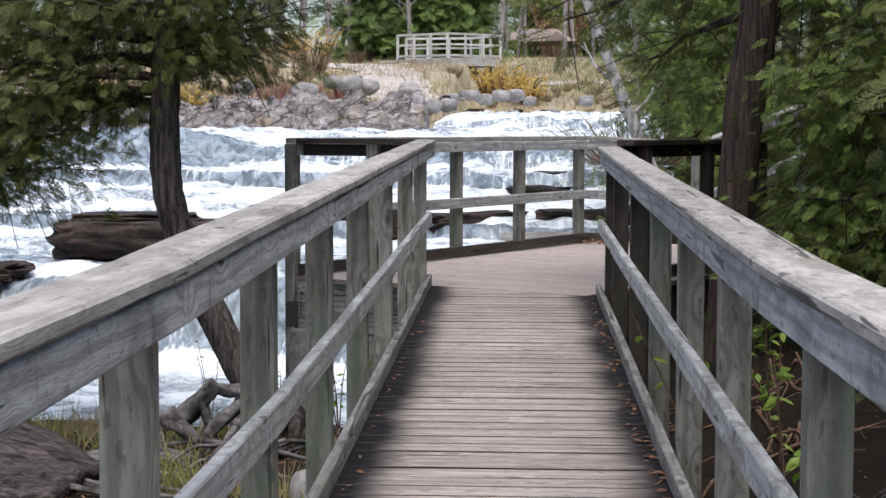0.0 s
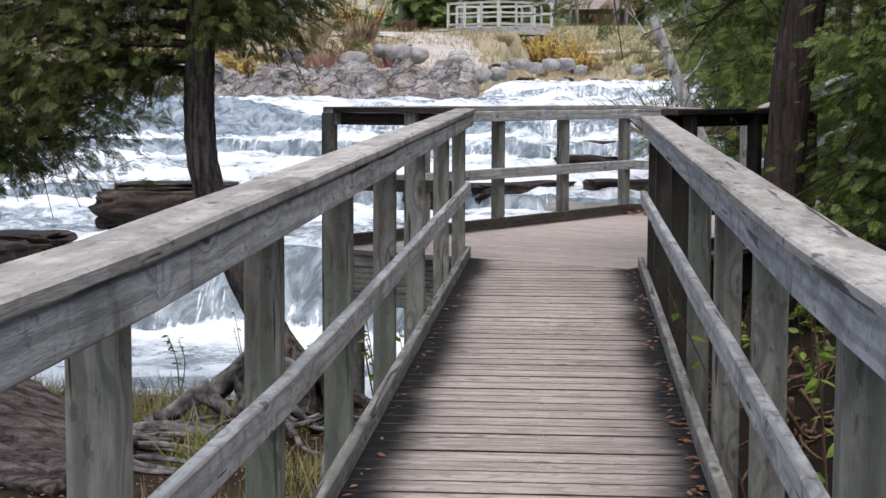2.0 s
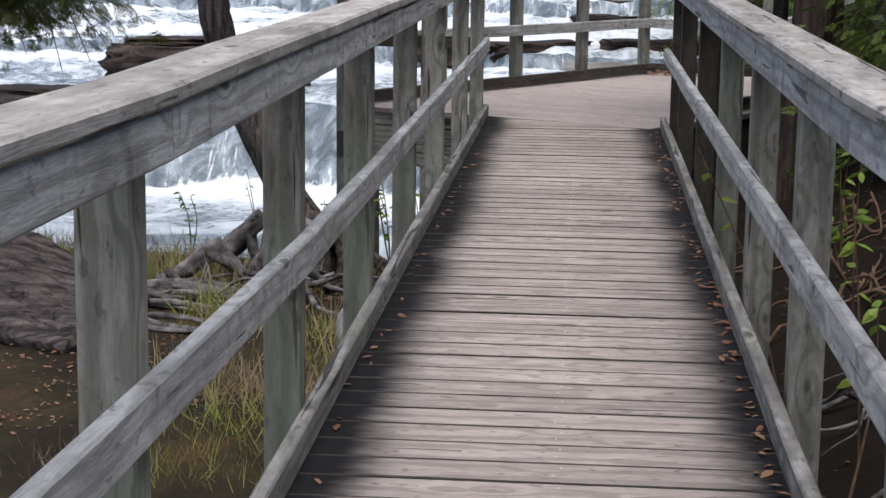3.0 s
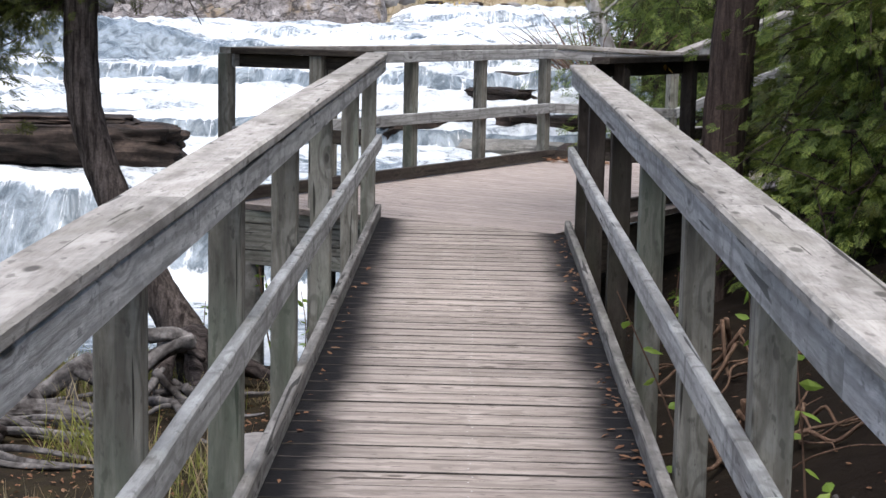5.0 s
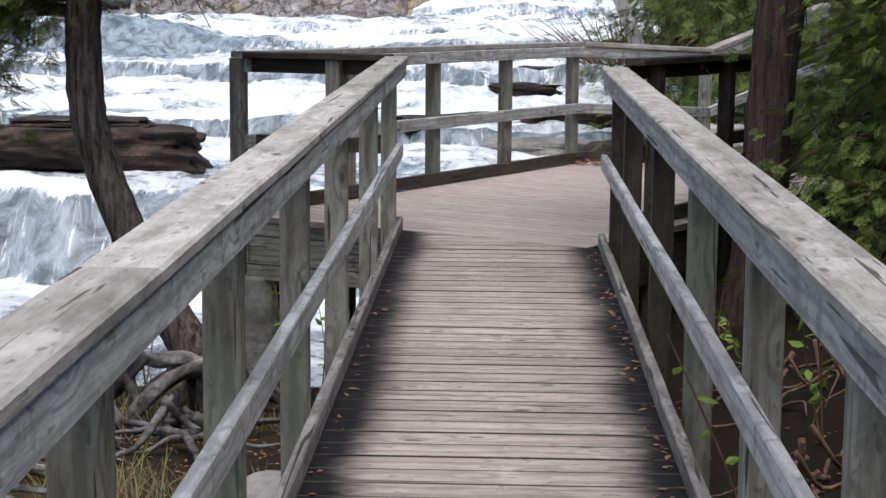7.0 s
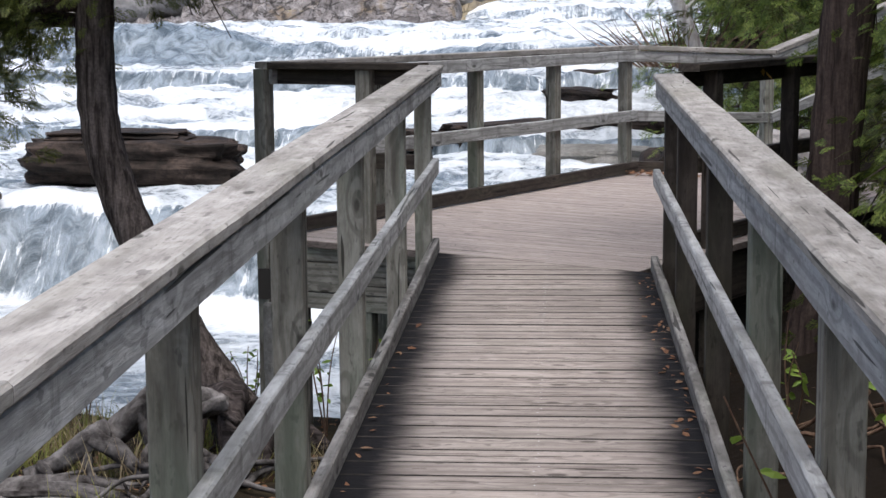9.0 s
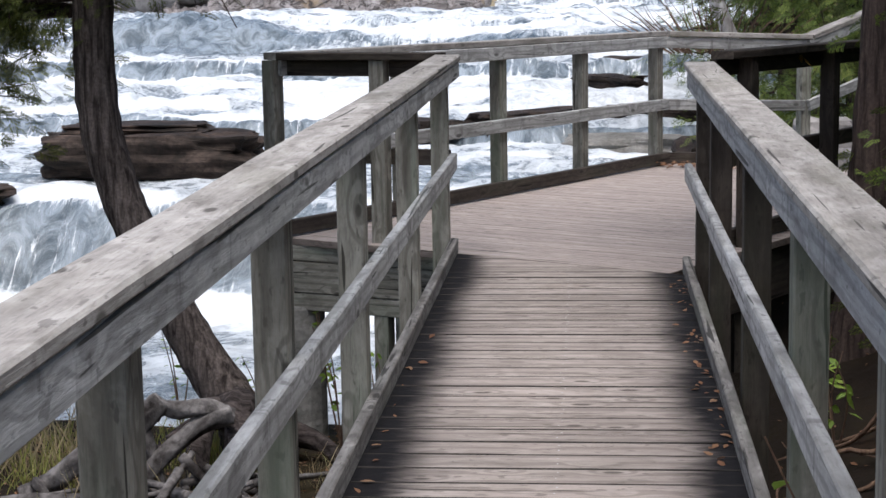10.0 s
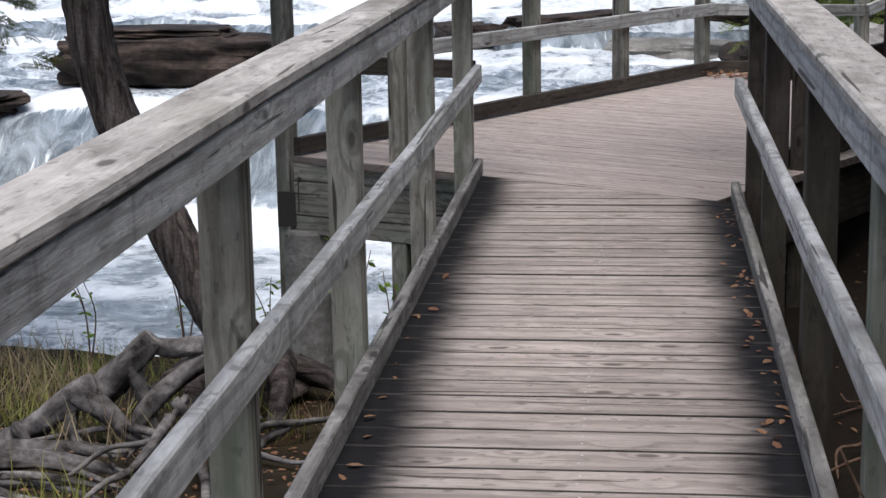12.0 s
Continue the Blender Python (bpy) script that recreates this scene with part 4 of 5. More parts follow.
for k, (x, y, z, h, r) in enumerate(((3.3, 10.9, -0.3, 5.5, 1.3), (2.9, 14.2, -0.2, 6.0, 1.5), (3.1, 17.9, 0.1, 6.5, 1.5), (4.6, 8.8, 0.2, 6.5, 1.6), (4.8, 14.7, 0.6, 7.0, 1.9), (3.4, 22.2, 0.4, 6.5, 1.5), (5.2, 20.0, 0.9, 8.0, 2.0), (4.6, 5.3, 0.3, 6.0, 1.5))):
    bushy("dense cedar on the wooded bank", (x, y, z), h, r, 44, 30 + k, CEDAR_BRIGHT if k in (0, 1, 2) else CEDAR_GREEN, 150 if k in (0, 1, 2) else 80, 0.04, (0.11, 0.23), spread=0.28, template=SMALL_SPRAY)


# ---- bare trees, shrubs and grass ----
def bare_tree(label, base, height, radius, seed, material, lean=(0, 0), name="bare_tree", forks=26, cat="bare tree", group="bare trees", sides=5):
    rs = random.Random(seed)
    tree = thing(name, base, label, cat, group)
    b = Vector(base)
    trunk = smooth_line([b, b + Vector((lean[0] * 0.3 + rs.uniform(-0.1, 0.1), lean[1] * 0.3, height * 0.35)), b + Vector((lean[0] * 0.65 + rs.uniform(-0.15, 0.15), lean[1] * 0.65, height * 0.7)), b + Vector((lean[0], lean[1], height))], 4)
    n = len(trunk)
    data_part("trunk", tube_data(trunk, [radius * (1 - 0.85 * k / (n - 1)) for k in range(n)], max(6, sides), 0.05, seed), material, tree, smooth=True)
    tubes = []
    for _ in range(forks):
        k = rs.randint(n // 4, n - 2)
        o, a = trunk[k], rs.uniform(0, 2 * math.pi)
        ln = height * rs.uniform(0.12, 0.3)
        e = o + Vector((math.cos(a) * ln * 0.5, math.sin(a) * ln * 0.5, ln * rs.uniform(0.4, 0.95)))
        m = o.lerp(e, 0.5) + Vector((math.cos(a), math.sin(a), -0.2)) * ln * 0.08
        r = radius * 0.28
        tubes.append(tube_data([o, m, e], (r, r * 0.6, r * 0.2), 4))
        for _ in range(3):
            a2 = a + rs.uniform(-1.2, 1.2)
            q = m.lerp(e, rs.random())
            l2 = ln * rs.uniform(0.25, 0.5)
            tubes.append(tube_data([q, q + Vector((math.cos(a2) * l2 * 0.6, math.sin(a2) * l2 * 0.6, l2 * rs.uniform(0.2, 0.8)))], (r * 0.4, r * 0.15), 3))
    tagged(data_part("branchwork", joined(tubes), material, tree), kind="stuff")
    return tree


def shrub(label, base, height, width, n, seed, material, leaf=None, leaves=0, leaf_size=0.06, name="shrub", group="far bank shrubs"):
    """A shrub of many thin stems, with leaves on them where there are any."""
    rs = np.random.RandomState(seed)
    bush = thing(name, base, label, "shrub", group)
    a = rs.uniform(0, 2 * np.pi, n)
    t = rs.rand(n) ** 0.5
    d = np.stack([np.cos(a) * t * width, np.sin(a) * t * width, np.full(n, height) * rs.uniform(0.6, 1.1, n)], 1)
    p = np.array(base) + np.stack([np.cos(a) * t * width * 0.5, np.sin(a) * t * width * 0.5, np.zeros(n)], 1)
    stems = scatter("stemwork", WIDE_BLADE if base[1] > 30 else BLADE, p, d, np.linalg.norm(d, axis=1) * rs.uniform(0.6, 1.0, n), material, rs, 2.0)
    tagged(under(stems, bush, Matrix.Identity(4)), kind="stuff")
    if leaves:
        i = rs.randint(0, n, leaves)
        q = p[i] + d[i] * rs.uniform(0.35, 1.0, leaves)[:, None] + rs.normal(0, 0.05 * height, (leaves, 3))
        lv = scatter("foliage", LEAF, q, rs.normal(0, 1, (leaves, 3)), rs.uniform(0.6, 1.2, leaves) * leaf_size, leaf, rs, 1.0)
        tagged(under(lv, bush, Matrix.Identity(4)), kind="stuff")
    return bush


def far_z(x, y):
    return float(ground_height(np.array(float(x)), np.array(float(y))))


bare_tree("white-barked birch leaning over the rapids", (2.3, 12.6, 0.1), 4.6, 0.11, 3, BIRCH_BARK, (-2.0, 0.0), "birch_tree", 12, "birch tree", "birches", 10)
bare_tree("slender bare sapling beside the birch", (2.1, 13.9, 0.2), 3.0, 0.025, 5, PALE_BARK, (-0.3, 0), "sapling", 14)
shrub("twiggy bare branches reaching over the water", (1.9, 13.2, 0.6), 1.0, 1.3, 60, 77, TWIG)
r = random.Random(9)
for k in range(64):
    x = r.uniform(-24, -8.3) if k < 40 else r.uniform(-2.2, 0.6) if k < 47 else r.uniform(-20, 8)
    y = r.uniform(70, 98)
    bare_tree("tall bare pale-barked tree behind the clearing", (x, y, far_z(x, y) - 0.1), r.uniform(9, 14), r.uniform(0.07, 0.16), 200 + k, PALE_BARK, (r.uniform(-0.8, 0.8), 0), forks=20)
for k in range(18):
    if k < 9:
        x, y, h = -8.2 + 0.82 * k + r.uniform(-0.2, 0.2), 75 + r.uniform(-1.5, 1.5), r.uniform(7.5, 9.5)
    elif k < 13:
        x, y, h = r.uniform(0.8, 5.5), r.uniform(96, 104), r.uniform(5.5, 8)
    else:
        x, y, h = (-30, -24, -9.5, 6, 9)[k - 13], r.uniform(98, 111), r.uniform(6, 8)
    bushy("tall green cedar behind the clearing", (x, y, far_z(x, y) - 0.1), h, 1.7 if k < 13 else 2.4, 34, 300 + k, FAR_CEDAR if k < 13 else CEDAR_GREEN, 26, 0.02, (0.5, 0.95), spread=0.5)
for k in range(84):
    x = r.uniform(-14, -3.0) if k < 44 else r.uniform(-3, 5)
    y = r.uniform(40, 66) if k < 44 else r.uniform(49.4, 61)
    if abs(x + 3.2) < 2.4 and y > 57:
        continue
    if -6.8 < x < -2.5 and y < 60:
        x -= 4
    h = r.uniform(0.4, 1.0) * (1 if k < 44 else 0.6)
    shrub("dry tan twiggy shrub on the far bank", (x, y, far_z(x, y) - 0.05), h, h * 0.55, 130, 400 + k, DRY_GRASS if k % 5 or k >= 44 else TWIG)
for k, (x, y, h, w) in enumerate(((-9.6, 67.27, 2, 1.2), (-10.8, 66.73, 1.7, 1.1), (-0.3, 54.39, 1.5, 0.7), (-0.9, 55.47, 1.2, 0.6), (0.6, 53.32, 1.1, 0.7), (-0.8, 47.42, 0.8, 0.4), (2.8, 94.09, 4.5, 1.6), (-10.5, 36.8, 1, 0.7), (-9.6, 37.23, 0.9, 0.6), (-12, 37.23, 1.1, 0.8))):
    shrub("orange-yellow autumn shrub on the far bank", (x, y, max(far_z(x, y), 0.9) - 0.05), h, w, 45, 500 + k, TWIG, ORANGE_LEAF, 850, 0.13)
shrub("small red-twigged dogwood among the boulders", (-5.4, 39.3, far_z(-5.4, 39.3)), 0.6, 0.4, 90, 520, RED_LEAF, RED_LEAF, 60, 0.05)
for k in range(10):
    x = -5.2 - 0.35 * k
    shrub("bare reddish shrub above the bedrock", (x, 40.9 + (k % 3), far_z(x, 40.9 + (k % 3))), r.uniform(0.7, 1.1), 0.5, 60, 540 + k, DRY_GRASS if k % 3 else RED_LEAF)

# dry grass of the far bank
rs = np.random.RandomState(3)
gxs, gys = rs.uniform(-16, 6, 26000), rs.uniform(39, 70.5, 26000)
keep = (fbm(gxs * 0.4, gys * 0.4, 71) > 0.42) & ~((gxs > -1.8) & (gys < 49))
gxs, gys = gxs[keep], gys[keep]
gz = ground_height(gxs, gys)
dirs = rs.normal(0, 0.35, (len(gxs), 3)) + (0, 0, 1)
tagged(scatter("dry_grass", WIDE_BLADE, np.stack([gxs, gys, gz], 1), dirs, rs.uniform(0.12, 0.36, len(gxs)), DRY_GRASS, rs, 2.0), "tan dry grass across the far bank", "grass", kind="stuff")

gxs, gys = rs.uniform(-1.0, 6, 9000), rs.uniform(54.5, 70.5, 9000)
dirs = rs.normal(0, 0.35, (len(gxs), 3)) + (0, 0, 1)
tagged(scatter("lawn_grass", WIDE_BLADE, np.stack([gxs, gys, ground_height(gxs, gys)], 1), dirs, rs.uniform(0.1, 0.22, len(gxs)), FAR_GREEN, rs, 2.0), "short green grass on the rise beyond the river", "grass", kind="stuff")


# ---- near bank: roots, tufts, seedlings, litter ----
def root_mass(label, centre, n, reach, thick, seed, name="tree_root", material=ROOT_WOOD, rise=0.25):
    rs = random.Random(seed)
    tubes = []
    c = Vector(centre)
    for k in range(n):
        a = rs.uniform(0, 2 * math.pi)
        pts, p = [], c + Vector((rs.uniform(-0.2, 0.2), rs.uniform(-0.15, 0.15), rs.uniform(0.05, rise)))
        ln = reach * rs.uniform(0.5, 1.1)
        for i in range(6):
            pts.append(p.copy())
            a += rs.uniform(-0.7, 0.7)
            p = p + Vector((math.cos(a) * ln / 5, math.sin(a) * ln / 5, 0))
            p.z = far_z(p.x, p.y) + rs.uniform(0.0, 0.12) * (1 - i / 6) + 0.02
        r = thick * rs.uniform(0.5, 1.1)
        line = smooth_line(pts, 4)
        tubes.append(tube_data(line, [r * (1 - 0.75 * i / len(line)) for i in range(len(line))], 8, 0.12, seed + k))
    ob = thing(name, c, label, "tree roots", "roots")
    for t in tubes:
        data_part("root", t, material, ob, smooth=True)
    return ob


root_mass("thin surface roots beside the ramp", (-1.5, -0.7, far_z(-1.5, -0.7)), 14, 1.1, 0.028, 3)

for k, (x, y) in enumerate(((1.45, -4.7), (1.5, -3.2), (1.6, -5.9), (1.7, -1.6))):
    root_mass("thin dark roots and dead twigs on the shaded ground", (x, y, far_z(x, y)), 13, 0.8, 0.014, 20 + k, "dead_roots", TWIG if k % 2 else ROOT_WOOD, 0.3)


def root_burl(label):
    """A low mound of long roots that flow side by side."""
    ob = thing("root_burl", (-2.8, -1.4, far_z(-2.8, -1.4)), label, "tree roots", "roots")
    rnd = random.Random(12)
    for k in range(15):
        t = k / 14
        pts = []
        for u in np.linspace(0, 1, 8):
            x = -4.1 + 1.75 * u - 0.12 * t
            y = -0.55 - 1.35 * t - 0.95 * u * u * (1 - 0.35 * t) + 0.08 * math.sin(6 * u + 5 * t)
            swell = 0.34 * math.sin(math.pi * min(1, 0.2 + 0.8 * t)) * (1 - 0.85 * u ** 2.5)
            pts.append((x, y, far_z(x, y) + 0.02 + swell + rnd.uniform(-0.025, 0.025)))
        line = smooth_line(pts, 5)
        r0 = rnd.uniform(0.1, 0.16)
        data_part("root", tube_data(line, [r0 * (1.1 - 0.75 * i / len(line)) for i in range(len(line))], 16, 0.02, 80 + k, True, 0.1), FLOW_ROOT, ob, smooth=True)
    return ob


root_burl("broad weathered root burl beside the ramp")


def snag(label, lines, seed, name="driftwood_snag", material=ROOT_WOOD):
    ob = thing(name, lines[0][0][0], label, "driftwood")
    for k, (pts, r0, r1) in enumerate(lines):
        line = smooth_line(pts, 7)
        data_part("stem", tube_data(line, [r0 + (r1 - r0) * i / (len(line) - 1) for i in range(len(line))], 16, 0.05, seed + k, True, 0.16), material, ob, smooth=True)
    return ob


snag("twisted grey driftwood snag lying on the bank", (
    ([(-2.5, -0.6, -1.03), (-2.38, -0.55, -0.98), (-2.22, -0.5, -0.86), (-2.08, -0.47, -0.79)], 0.05, 0.062),
    ([(-2.12, -0.42, -0.88), (-2.0, -0.4, -0.76), (-1.92, -0.38, -0.67), (-1.84, -0.36, -0.59)], 0.075, 0.05),
    ([(-2.16, -0.5, -0.82), (-2.05, -0.52, -0.88), (-1.95, -0.53, -0.97), (-1.84, -0.56, -1.04)], 0.055, 0.035),
    ([(-1.93, -0.47, -1.02), (-1.88, -0.42, -0.92), (-1.77, -0.36, -0.82), (-1.63, -0.3, -0.72), (-1.52, -0.24, -0.69)], 0.036, 0.052),
    ([(-1.86, -0.36, -0.62), (-1.76, -0.32, -0.65), (-1.64, -0.28, -0.65), (-1.52, -0.22, -0.72)], 0.04, 0.045),
    ([(-1.95, -0.4, -0.7), (-1.9, -0.38, -0.85), (-1.84, -0.4, -1.02)], 0.045, 0.025),
    ([(-2.42, -0.6, -0.95), (-2.36, -0.66, -0.98), (-2.3, -0.7, -1.07)], 0.03, 0.014),
    ([(-2.2, -0.5, -0.9), (-2.18, -0.55, -1.0), (-2.1, -0.6, -1.06)], 0.035, 0.018),
    ([(-2.7, -0.9, -1.04), (-2.45, -0.92, -1.0), (-2.15, -0.9, -1.0), (-1.8, -0.95, -1.05)], 0.05, 0.035),
    ([(-2.6, -0.7, -1.05), (-2.35, -0.72, -1.02), (-2.1, -0.7, -1.02), (-1.85, -0.68, -1.06)], 0.045, 0.04)), 71)
snag("dark root plate flaring from the leaning cedar's foot", (
    ([(-1.68, 0.55, -0.85), (-1.6, 0.3, -0.78), (-1.55, 0.05, -0.85), (-1.5, -0.15, -1.06)], 0.1, 0.06),
    ([(-1.6, 0.5, -0.9), (-1.72, 0.25, -0.8), (-1.75, 0.0, -0.9), (-1.72, -0.2, -1.08)], 0.09, 0.05),
    ([(-1.5, 0.55, -0.95), (-1.4, 0.3, -0.88), (-1.36, 0.1, -0.98), (-1.35, -0.1, -1.1)], 0.08, 0.04),
    ([(-1.75, 0.5, -0.9), (-1.9, 0.35, -0.95), (-2.1, 0.3, -1.08)], 0.07, 0.03),
    ([(-1.4, 0.6, -1.0), (-1.2, 0.55, -1.05), (-1.05, 0.4, -1.12)], 0.07, 0.03),
    ([(-1.62, 0.1, -0.82), (-1.55, -0.1, -0.78), (-1.46, -0.2, -0.82)], 0.035, 0.02)), 91, "root_plate", FLOW_ROOT)
rnd = random.Random(31)
flow = []
for k in range(9):
    y1, y2 = -0.85 - 0.11 * k + rnd.uniform(-0.06, 0.06), -1.1 - 0.12 * k + rnd.uniform(-0.1, 0.1)
    flow.append(([(-3.2 + 0.05 * k, y1, far_z(-3.2 + 0.05 * k, y1) + 0.02)] + [(x, y1 + (y2 - y1) * u + rnd.uniform(-0.16, 0.16), far_z(x, y1 + (y2 - y1) * u) + rnd.uniform(0.01, 0.07)) for x, u in ((-2.8, 0.3), (-2.45, 0.5), (-2.1, 0.75))] + [(-1.7, y2, far_z(-1.7, y2) - 0.01)], rnd.uniform(0.025, 0.045), 0.01))
snag("long thin surface roots streaming beside the ramp", flow, 140, "surface_roots")
rock("boulder", (-0.86, -2.25, far_z(-0.86, -2.25) + 0.08), (0.17, 0.26, 0.17), BOULDER, 160, "smooth grey boulder lying beside the ramp", "boulder", "", 5, 0.15, 0, 0.5, True)


def tuft(label, at, n, height, seed, material, name="grass_tuft"):
    rs = np.random.RandomState(seed)
    p = np.array(at) + rs.normal(0, 1, (n, 3)) * (0.16, 0.16, 0)
    d = rs.normal(0, 0.45, (n, 3)) * (1, 1, 0.2) + (0, 0, 1)
    ob = scatter(name, BLADE, p - np.array(at), d, rs.uniform(0.5, 1.1, n) * height, material, rs, 2.0)
    ob.matrix_basis = Matrix.Translation(at)
    return tagged(ob, label, "grass", "grass tufts", "stuff")


for k in range(42):
    x, y = r.uniform(-4.6, -0.9), r.uniform(-0.6, 1.7)
    if k >= 26:
        x, y = r.uniform(-1.9, -0.7), r.uniform(-4.6, -1.6)
    if k < 6:
        x, y = -2.9 + r.uniform(-0.5, 0.3), 0.7 + r.uniform(-0.3, 0.5)
    tuft("tuft of yellow-green grass on the bank" if k % 2 else "tuft of dry tan grass on the bank", (x, y, far_z(x, y) - 0.01), 130, r.uniform(0.14, 0.32), 600 + k, GREEN_GRASS if k % 2 else DRY_GRASS)


def seedling(label, base, height, leaves, seed, leaf_size=0.09, lean=(0, 0), material=FRESH_LEAF, name="sapling_shrub"):
    rs = random.Random(seed)
    ob = thing(name, base, label, "sapling", "saplings")
    b = Vector(base)
    tubes, P, D, S = [], [], [], []
    for s in range(max(1, leaves // 8)):
        e = b + Vector((lean[0] + rs.uniform(-0.15, 0.15), lean[1] + rs.uniform(-0.15, 0.15), height * rs.uniform(0.75, 1.1)))
        pts = smooth_line([b, b.lerp(e, 0.5) + Vector((rs.uniform(-0.05, 0.05), rs.uniform(-0.05, 0.05), 0.05)), e], 5)
        tubes.append(tube_data(pts, [0.006 - 0.004 * i / len(pts) for i in range(len(pts))], 5))
        for _ in range(8):
            q = pts[rs.randint(3, len(pts) - 1)]
            P.append(tuple(q)), D.append((rs.uniform(-1, 1), rs.uniform(-1, 1), rs.uniform(-0.5, 0.3))), S.append(leaf_size * rs.uniform(0.6, 1.2))
    tagged(data_part("stemwork", joined(tubes), TWIG, ob), kind="stuff")
    tagged(under(scatter("foliage", LEAF, P, D, S, material, np.random.RandomState(seed), 0.7), ob, Matrix.Identity(4)), kind="stuff")
    return ob


for k, (x, y, h, n, ls, lx) in enumerate(((1.08, -4.6, 1.15, 8, 0.085, -0.3), (1.25, -5.3, 1.25, 8, 0.09, -0.15), (1.15, -5.7, 0.85, 8, 0.08, 0.0), (1.4, -4.2, 0.9, 8, 0.08, 0.1),
                                          (-1.15, 1.0, 0.75, 40, 0.06, 0.0), (-0.95, 0.7, 0.65, 32, 0.06, 0.1), (-1.75, 1.7, 0.55, 32, 0.06, 0.0), (-2.75, 1.4, 0.6, 24, 0.05, 0.05), (-2.3, 1.8, 0.7, 24, 0.05, 0.0), (1.35, -1.2, 0.6, 24, 0.07, 0.0), (1.6, -2.5, 0.6, 24, 0.07, 0.0))):
    seedling("thin sapling with yellow-green leaves", (x, y, far_z(x, y) - 0.02), h, n, 700 + k, ls, (lx, 0))


def leaf_litter(name, label, pos, size, seed, material=FALLEN_LEAF):
    rs = np.random.RandomState(seed)
    pos = np.array(pos)
    d = rs.normal(0, 1, pos.shape) * (1, 1, 0.12)
    return tagged(scatter(name, LEAF, pos, d, rs.uniform(0.5, 1.2, len(pos)) * size, material, rs, 0.25), label, "leaves", kind="stuff")


rs = np.random.RandomState(8)
P = [(xr(y) - 0.012 - abs(rs.normal(0, 0.035)), y, deck_z(y) + 0.008) for y in rs.uniform(-10.5, -0.3, 190)]
P += [(xl(y) + 0.02 + abs(rs.normal(0, 0.03)), y, deck_z(y) + 0.008) for y in rs.uniform(-10.5, -1, 46)]
leaf_litter("fallen_leaves", "small dry brown leaves along the ramp's curbs", P, 0.04, 1)
P = [tuple(CORNER_K + V * rs.uniform(0.08, 0.75) - U * (0.09 + abs(rs.normal(0, 0.09))) + Vector((0, 0, 0.012 + rs.rand() * 0.03))) for _ in range(130)]
leaf_litter("fallen_leaves", "drift of orange leaves in the platform's corner", P, 0.06, 2)
P = [(a, b, far_z(a, b) + 0.015) for a, b in zip(rs.uniform(-4.5, -0.6, 3600), rs.uniform(-4, 1.9, 3600))]
P += [(a, b, far_z(a, b) + 0.015) for a, b in zip(rs.uniform(0.8, 3.0, 420), rs.uniform(-6, 2.5, 420))]
leaf_litter("ground_leaves", "dead brown leaves strewn over the bank", P, 0.034, 3)
yl = scatter("leaf", LEAF, [(0, 0, 0), (0.02, 0.01, 0.01)], [(1, 0.2, -0.5), (0.3, -1, -0.6)], [0.13, 0.1], ORANGE_LEAF, np.random.RandomState(2), 0.3)
yl.matrix_basis = Matrix.Translation(FRONT_R + U * 1.08 - V * 0.078 + Vector((0, 0, CAP_TOP - 0.05)))
tagged(yl, "yellow leaf caught on the dark rail", "leaf")
rs = np.random.RandomState(14)
NAIL = (np.array([(math.cos(a), math.sin(a), 0) for a in np.arange(6) * math.pi / 3] + [(0, 0, 0.5)]), np.array([(6, 0, 1), (6, 1, 2), (6, 2, 3), (6, 3, 4), (6, 4, 5), (6, 5, 0)]))
P = []
for x in (0.17, 0.2):
    for k in range(85):
        P.append((xl(0) + 0.56 + x * 0.3 + rs.normal(0, 0.004), PLANK_0 - (k + 1) * PITCH + (0.04 if x < 0.19 else 0.1), deck_z(PLANK_0 - (k + 1) * PITCH) + 0.003))
NAIL_STEEL = base_material("bright_nail_steel", 0.4, 0.5)[0]
NAIL_STEEL.node_tree.nodes["Principled BSDF"].inputs["Base Color"].default_value = (0.42, 0.41, 0.4, 1)
tagged(scatter("nail_heads", NAIL, P, [(1, 0, 0)] * len(P), [0.0035] * len(P), NAIL_STEEL, np.random.RandomState(1), 0.01), "bright nail heads in rows along the planks", "nails", kind="stuff")


# ---- concrete pier ----
def pier():
    ob = thing("pier", (CORNER_P.x + 0.12, CORNER_P.y + 0.05, -1.6), "round stained concrete pier under the platform post", "pier")
    v, f = tube_data([(CORNER_P.x + 0.11, CORNER_P.y + 0.03, z) for z in (-2.2, -1.5, -1.0, -0.6, -0.42, -0.4)], (0.155, 0.155, 0.153, 0.152, 0.15, 0.142), 24, 0.01, 2)
    data_part("shaft", (v, f), CONCRETE, ob, smooth=False)


pier()


# ---- far viewing platform, path and shelter ----
SILVER_WOOD = wood("sun_bleached_wood", (0.6, 0.58, 0.55), (0.48, 0.465, 0.44), (0.3, 0.28, 0.26), (0.4, 0.4, 0.36), 0.15)


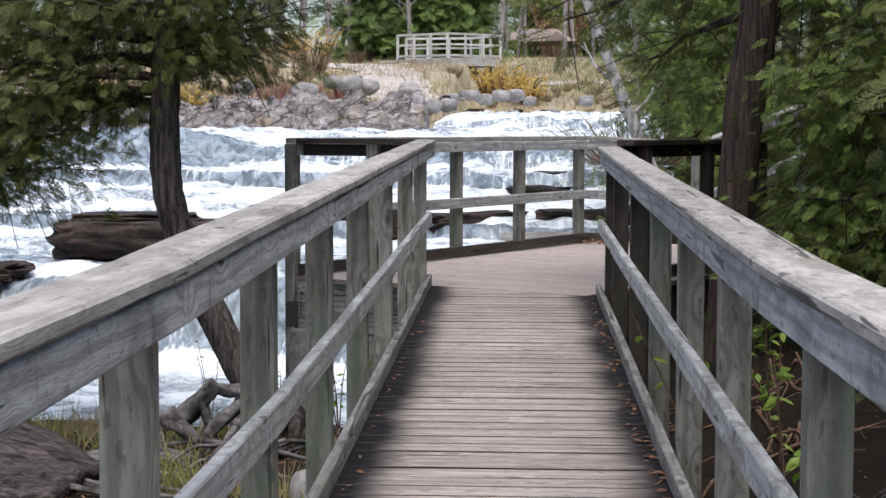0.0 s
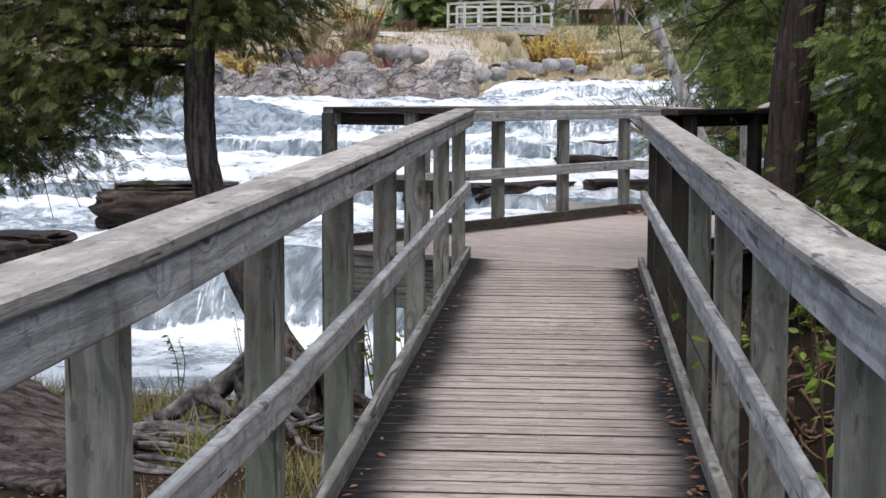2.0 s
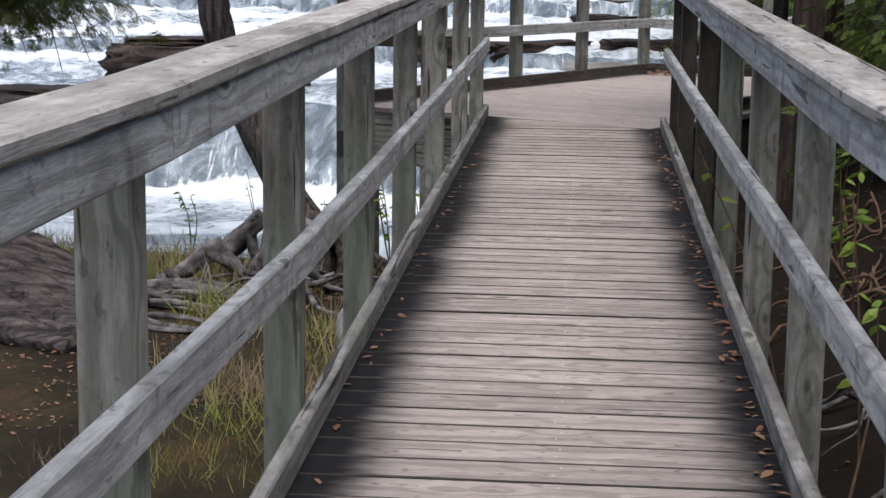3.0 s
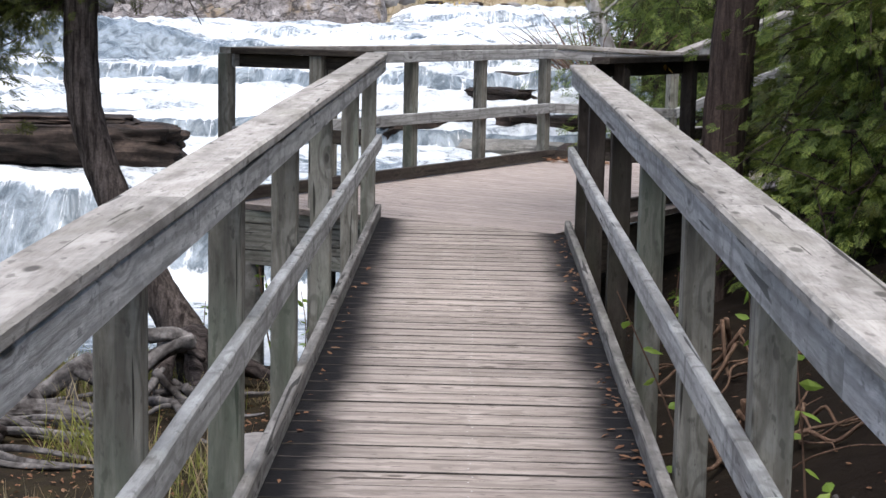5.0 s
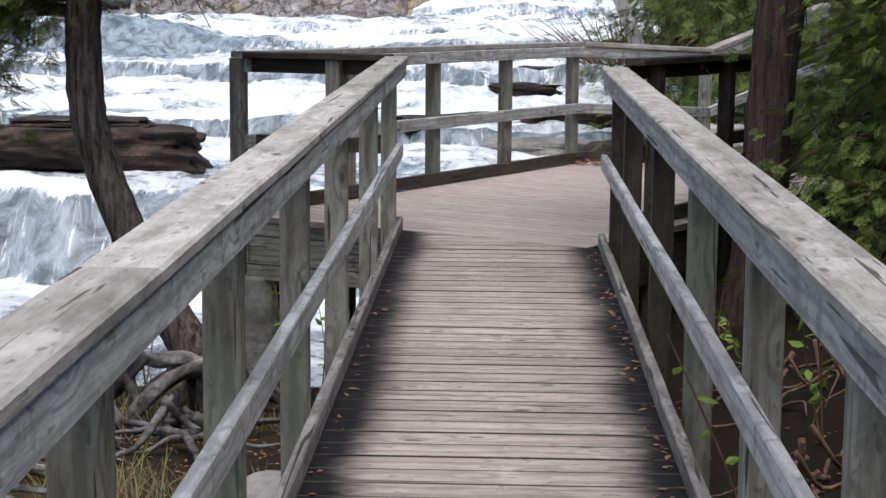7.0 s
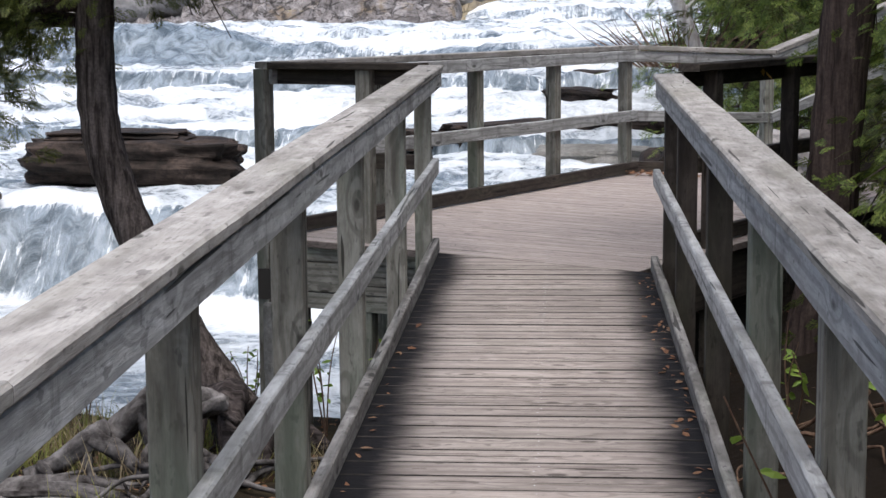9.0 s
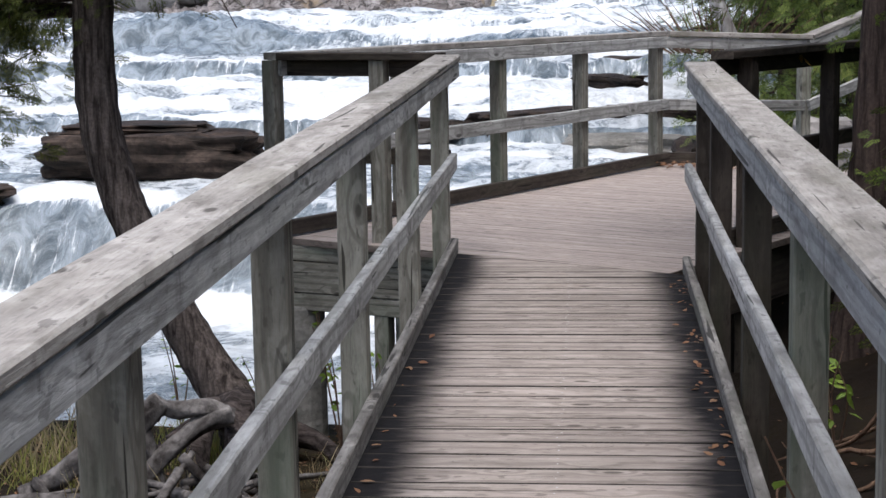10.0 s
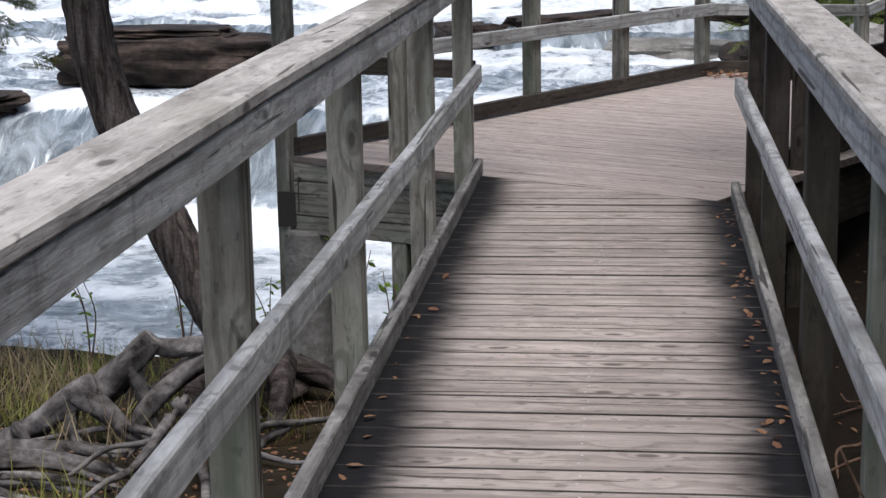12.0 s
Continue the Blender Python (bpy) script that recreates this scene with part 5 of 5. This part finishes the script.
def far_platform():
    z = 4.08
    ob = thing("viewing_platform", (-3.0, 62, z), "small sun-bleached timber viewing platform with railings", "viewing platform")
    front = [Vector((-5.2, 63, z)), Vector((-2.9, 61.2, z)), Vector((-0.62, 62.8, z))]
    back = [Vector((-0.62, 62.8, z)), Vector((-2.0, 65.2, z)), Vector((-5.0, 65.7, z))]
    bm = bmesh.new()
    outline = front + back[1:]
    lower = [bm.verts.new(p - Vector((0, 0, 0.3))) for p in outline]
    upper = [bm.verts.new(p) for p in outline]
    bm.faces.new(lower[::-1]), bm.faces.new(upper)
    for k in range(len(outline)):
        bm.faces.new((lower[k], lower[(k + 1) % len(outline)], upper[(k + 1) % len(outline)], upper[k]))
    bmesh.ops.recalc_face_normals(bm, faces=bm.faces)
    part("deck", bm, SILVER_WOOD, ob)
    for a, b in list(zip(front, front[1:])) + list(zip(back, back[1:])):
        for h, t in ((1.07, 0.1), (0.62, 0.08), (0.14, 0.1)):
            timber("rail", a + Vector((0, 0, h)), b + Vector((0, 0, h)), 0.06, t, SILVER_WOOD, ob)
        n = 3
        for k in range(n + (b is front[-1] or b is back[-1])):
            p = a.lerp(b, k / n)
            timber("post", p, p + Vector((0, 0, 1.1)), 0.12, 0.12, SILVER_WOOD, ob, up=(0, 1, 0))
    for p in (front[1] + Vector((0, 0.4, 0)), front[0] + Vector((0.5, 0.3, 0)), front[2] + Vector((-0.5, 0.4, 0))):
        timber("footing", p - Vector((0, 0, 1.2)), p - Vector((0, 0, 0.28)), 0.25, 0.25, CONCRETE, ob, up=(0, 1, 0))
    timber("step", Vector((-6.0, 63.1, z - 0.12)), Vector((-5.2, 63.1, z - 0.08)), 1.0, 0.1, SILVER_WOOD, ob)


far_platform()
SAND = rocky("pale_sandy_gravel", (0.5, 0.455, 0.42), (0.43, 0.385, 0.35), (0.3, 0.26, 0.225), 1.5, 0.95, 0.1)


def path(label, line, width):
    pts = smooth_line([(x, y, 0) for x, y in line], 10)
    verts, faces = [], []
    for k, p in enumerate(pts):
        d = (pts[min(k + 1, len(pts) - 1)] - pts[max(0, k - 1)]).normalized()
        s = Vector((-d.y, d.x, 0))
        w = width * (0.8 + 0.4 * vnoise(k * 0.3, 0.5, 8))
        for t in np.linspace(-0.5, 0.5, 7):
            q = p + s * (float(w) * t)
            verts.append((q.x, q.y, far_z(q.x, q.y) + 0.07 - 0.16 * abs(t) ** 3))
    for k in range(len(pts) - 1):
        for j in range(6):
            i = k * 7 + j
            faces.append((i, i + 1, i + 8, i + 7))
    return tagged(mesh_object("path", verts, faces, SAND, True), label, "path", kind="structure")


path("pale gravel path leading to the viewing platform", ((-16, 59.22), (-11, 58.15), (-7.5, 57.61), (-5.6, 56.54), (-4.8, 52.78), (-4.2, 49.03)), 2.4)
path("pale gravel path rising to the platform's deck", ((-5.7, 62.76), (-6.6, 63.51), (-7.5, 66.2)), 1.6)
path("pale sandy beach between the boulders", ((-4.3, 49.03), (-3.9, 45.81), (-3, 43.13), (-1.9, 41.52)), 2.6)
path("pale gravel path on the grassy rise", ((0.6, 59.76), (2.5, 60.29), (5, 60.83)), 0.9)


def shelter():
    ob = thing("shelter", (2.0, 85.51, 4.5), "low brown shelter roof beyond the grassy rise", "shelter")
    ROOF = rocky("brown_shingles", (0.34, 0.27, 0.25), (0.28, 0.22, 0.2), (0.2, 0.155, 0.14), 3.0, 0.9, 0.1)
    v = [(-1.2, 83.36, 5.95), (3.4, 83.36, 5.95), (3.4, 89.8, 5.95), (-1.2, 89.8, 5.95), (0.1, 86.58, 6.8), (2.4, 86.58, 6.8)]
    data_part("roof", (v, [(0, 1, 5, 4), (1, 2, 5), (2, 3, 4, 5), (3, 0, 4), (3, 2, 1, 0)]), ROOF, ob)
    g = [(1.7, 82.93, 5.95), (2.9, 82.93, 5.95), (2.3, 82.93, 6.5), (1.7, 85.51, 5.95), (2.9, 85.51, 5.95), (2.3, 85.51, 6.5)]
    data_part("gable", (g, [(0, 1, 2), (0, 2, 5, 3), (1, 4, 5, 2)]), ROOF, ob)
    for x in (-0.9, 1.1, 3.1):
        timber("post", (x, 83.79, 4.3), (x, 83.79, 5.95), 0.2, 0.2, DARK_WOOD, ob, up=(0, 1, 0))


shelter()


# ---- ramp and deck planks, one by one ----
for k in range(98):
    y = PLANK_0 - (k + 1) * PITCH
    a, b = xl(y) - 0.012, xr(y) + 0.012
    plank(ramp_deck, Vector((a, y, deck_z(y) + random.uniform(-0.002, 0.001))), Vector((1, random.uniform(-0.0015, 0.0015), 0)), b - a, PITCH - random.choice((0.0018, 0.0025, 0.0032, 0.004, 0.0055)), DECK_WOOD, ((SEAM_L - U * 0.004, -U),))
for k in range(34):
    o = SEAM_L + U * (k * PITCH) - V * 1.6
    plank(platform_deck, o, V, 4.6, PITCH - random.uniform(0.0015, 0.003), PLATFORM_WOOD,
          ((CORNER_P - V * 0.0, V), (FRONT_R + V * 0.05, -V), (CORNER_N + U * 0.05, -U)), edge_material=PLATFORM_EDGE)
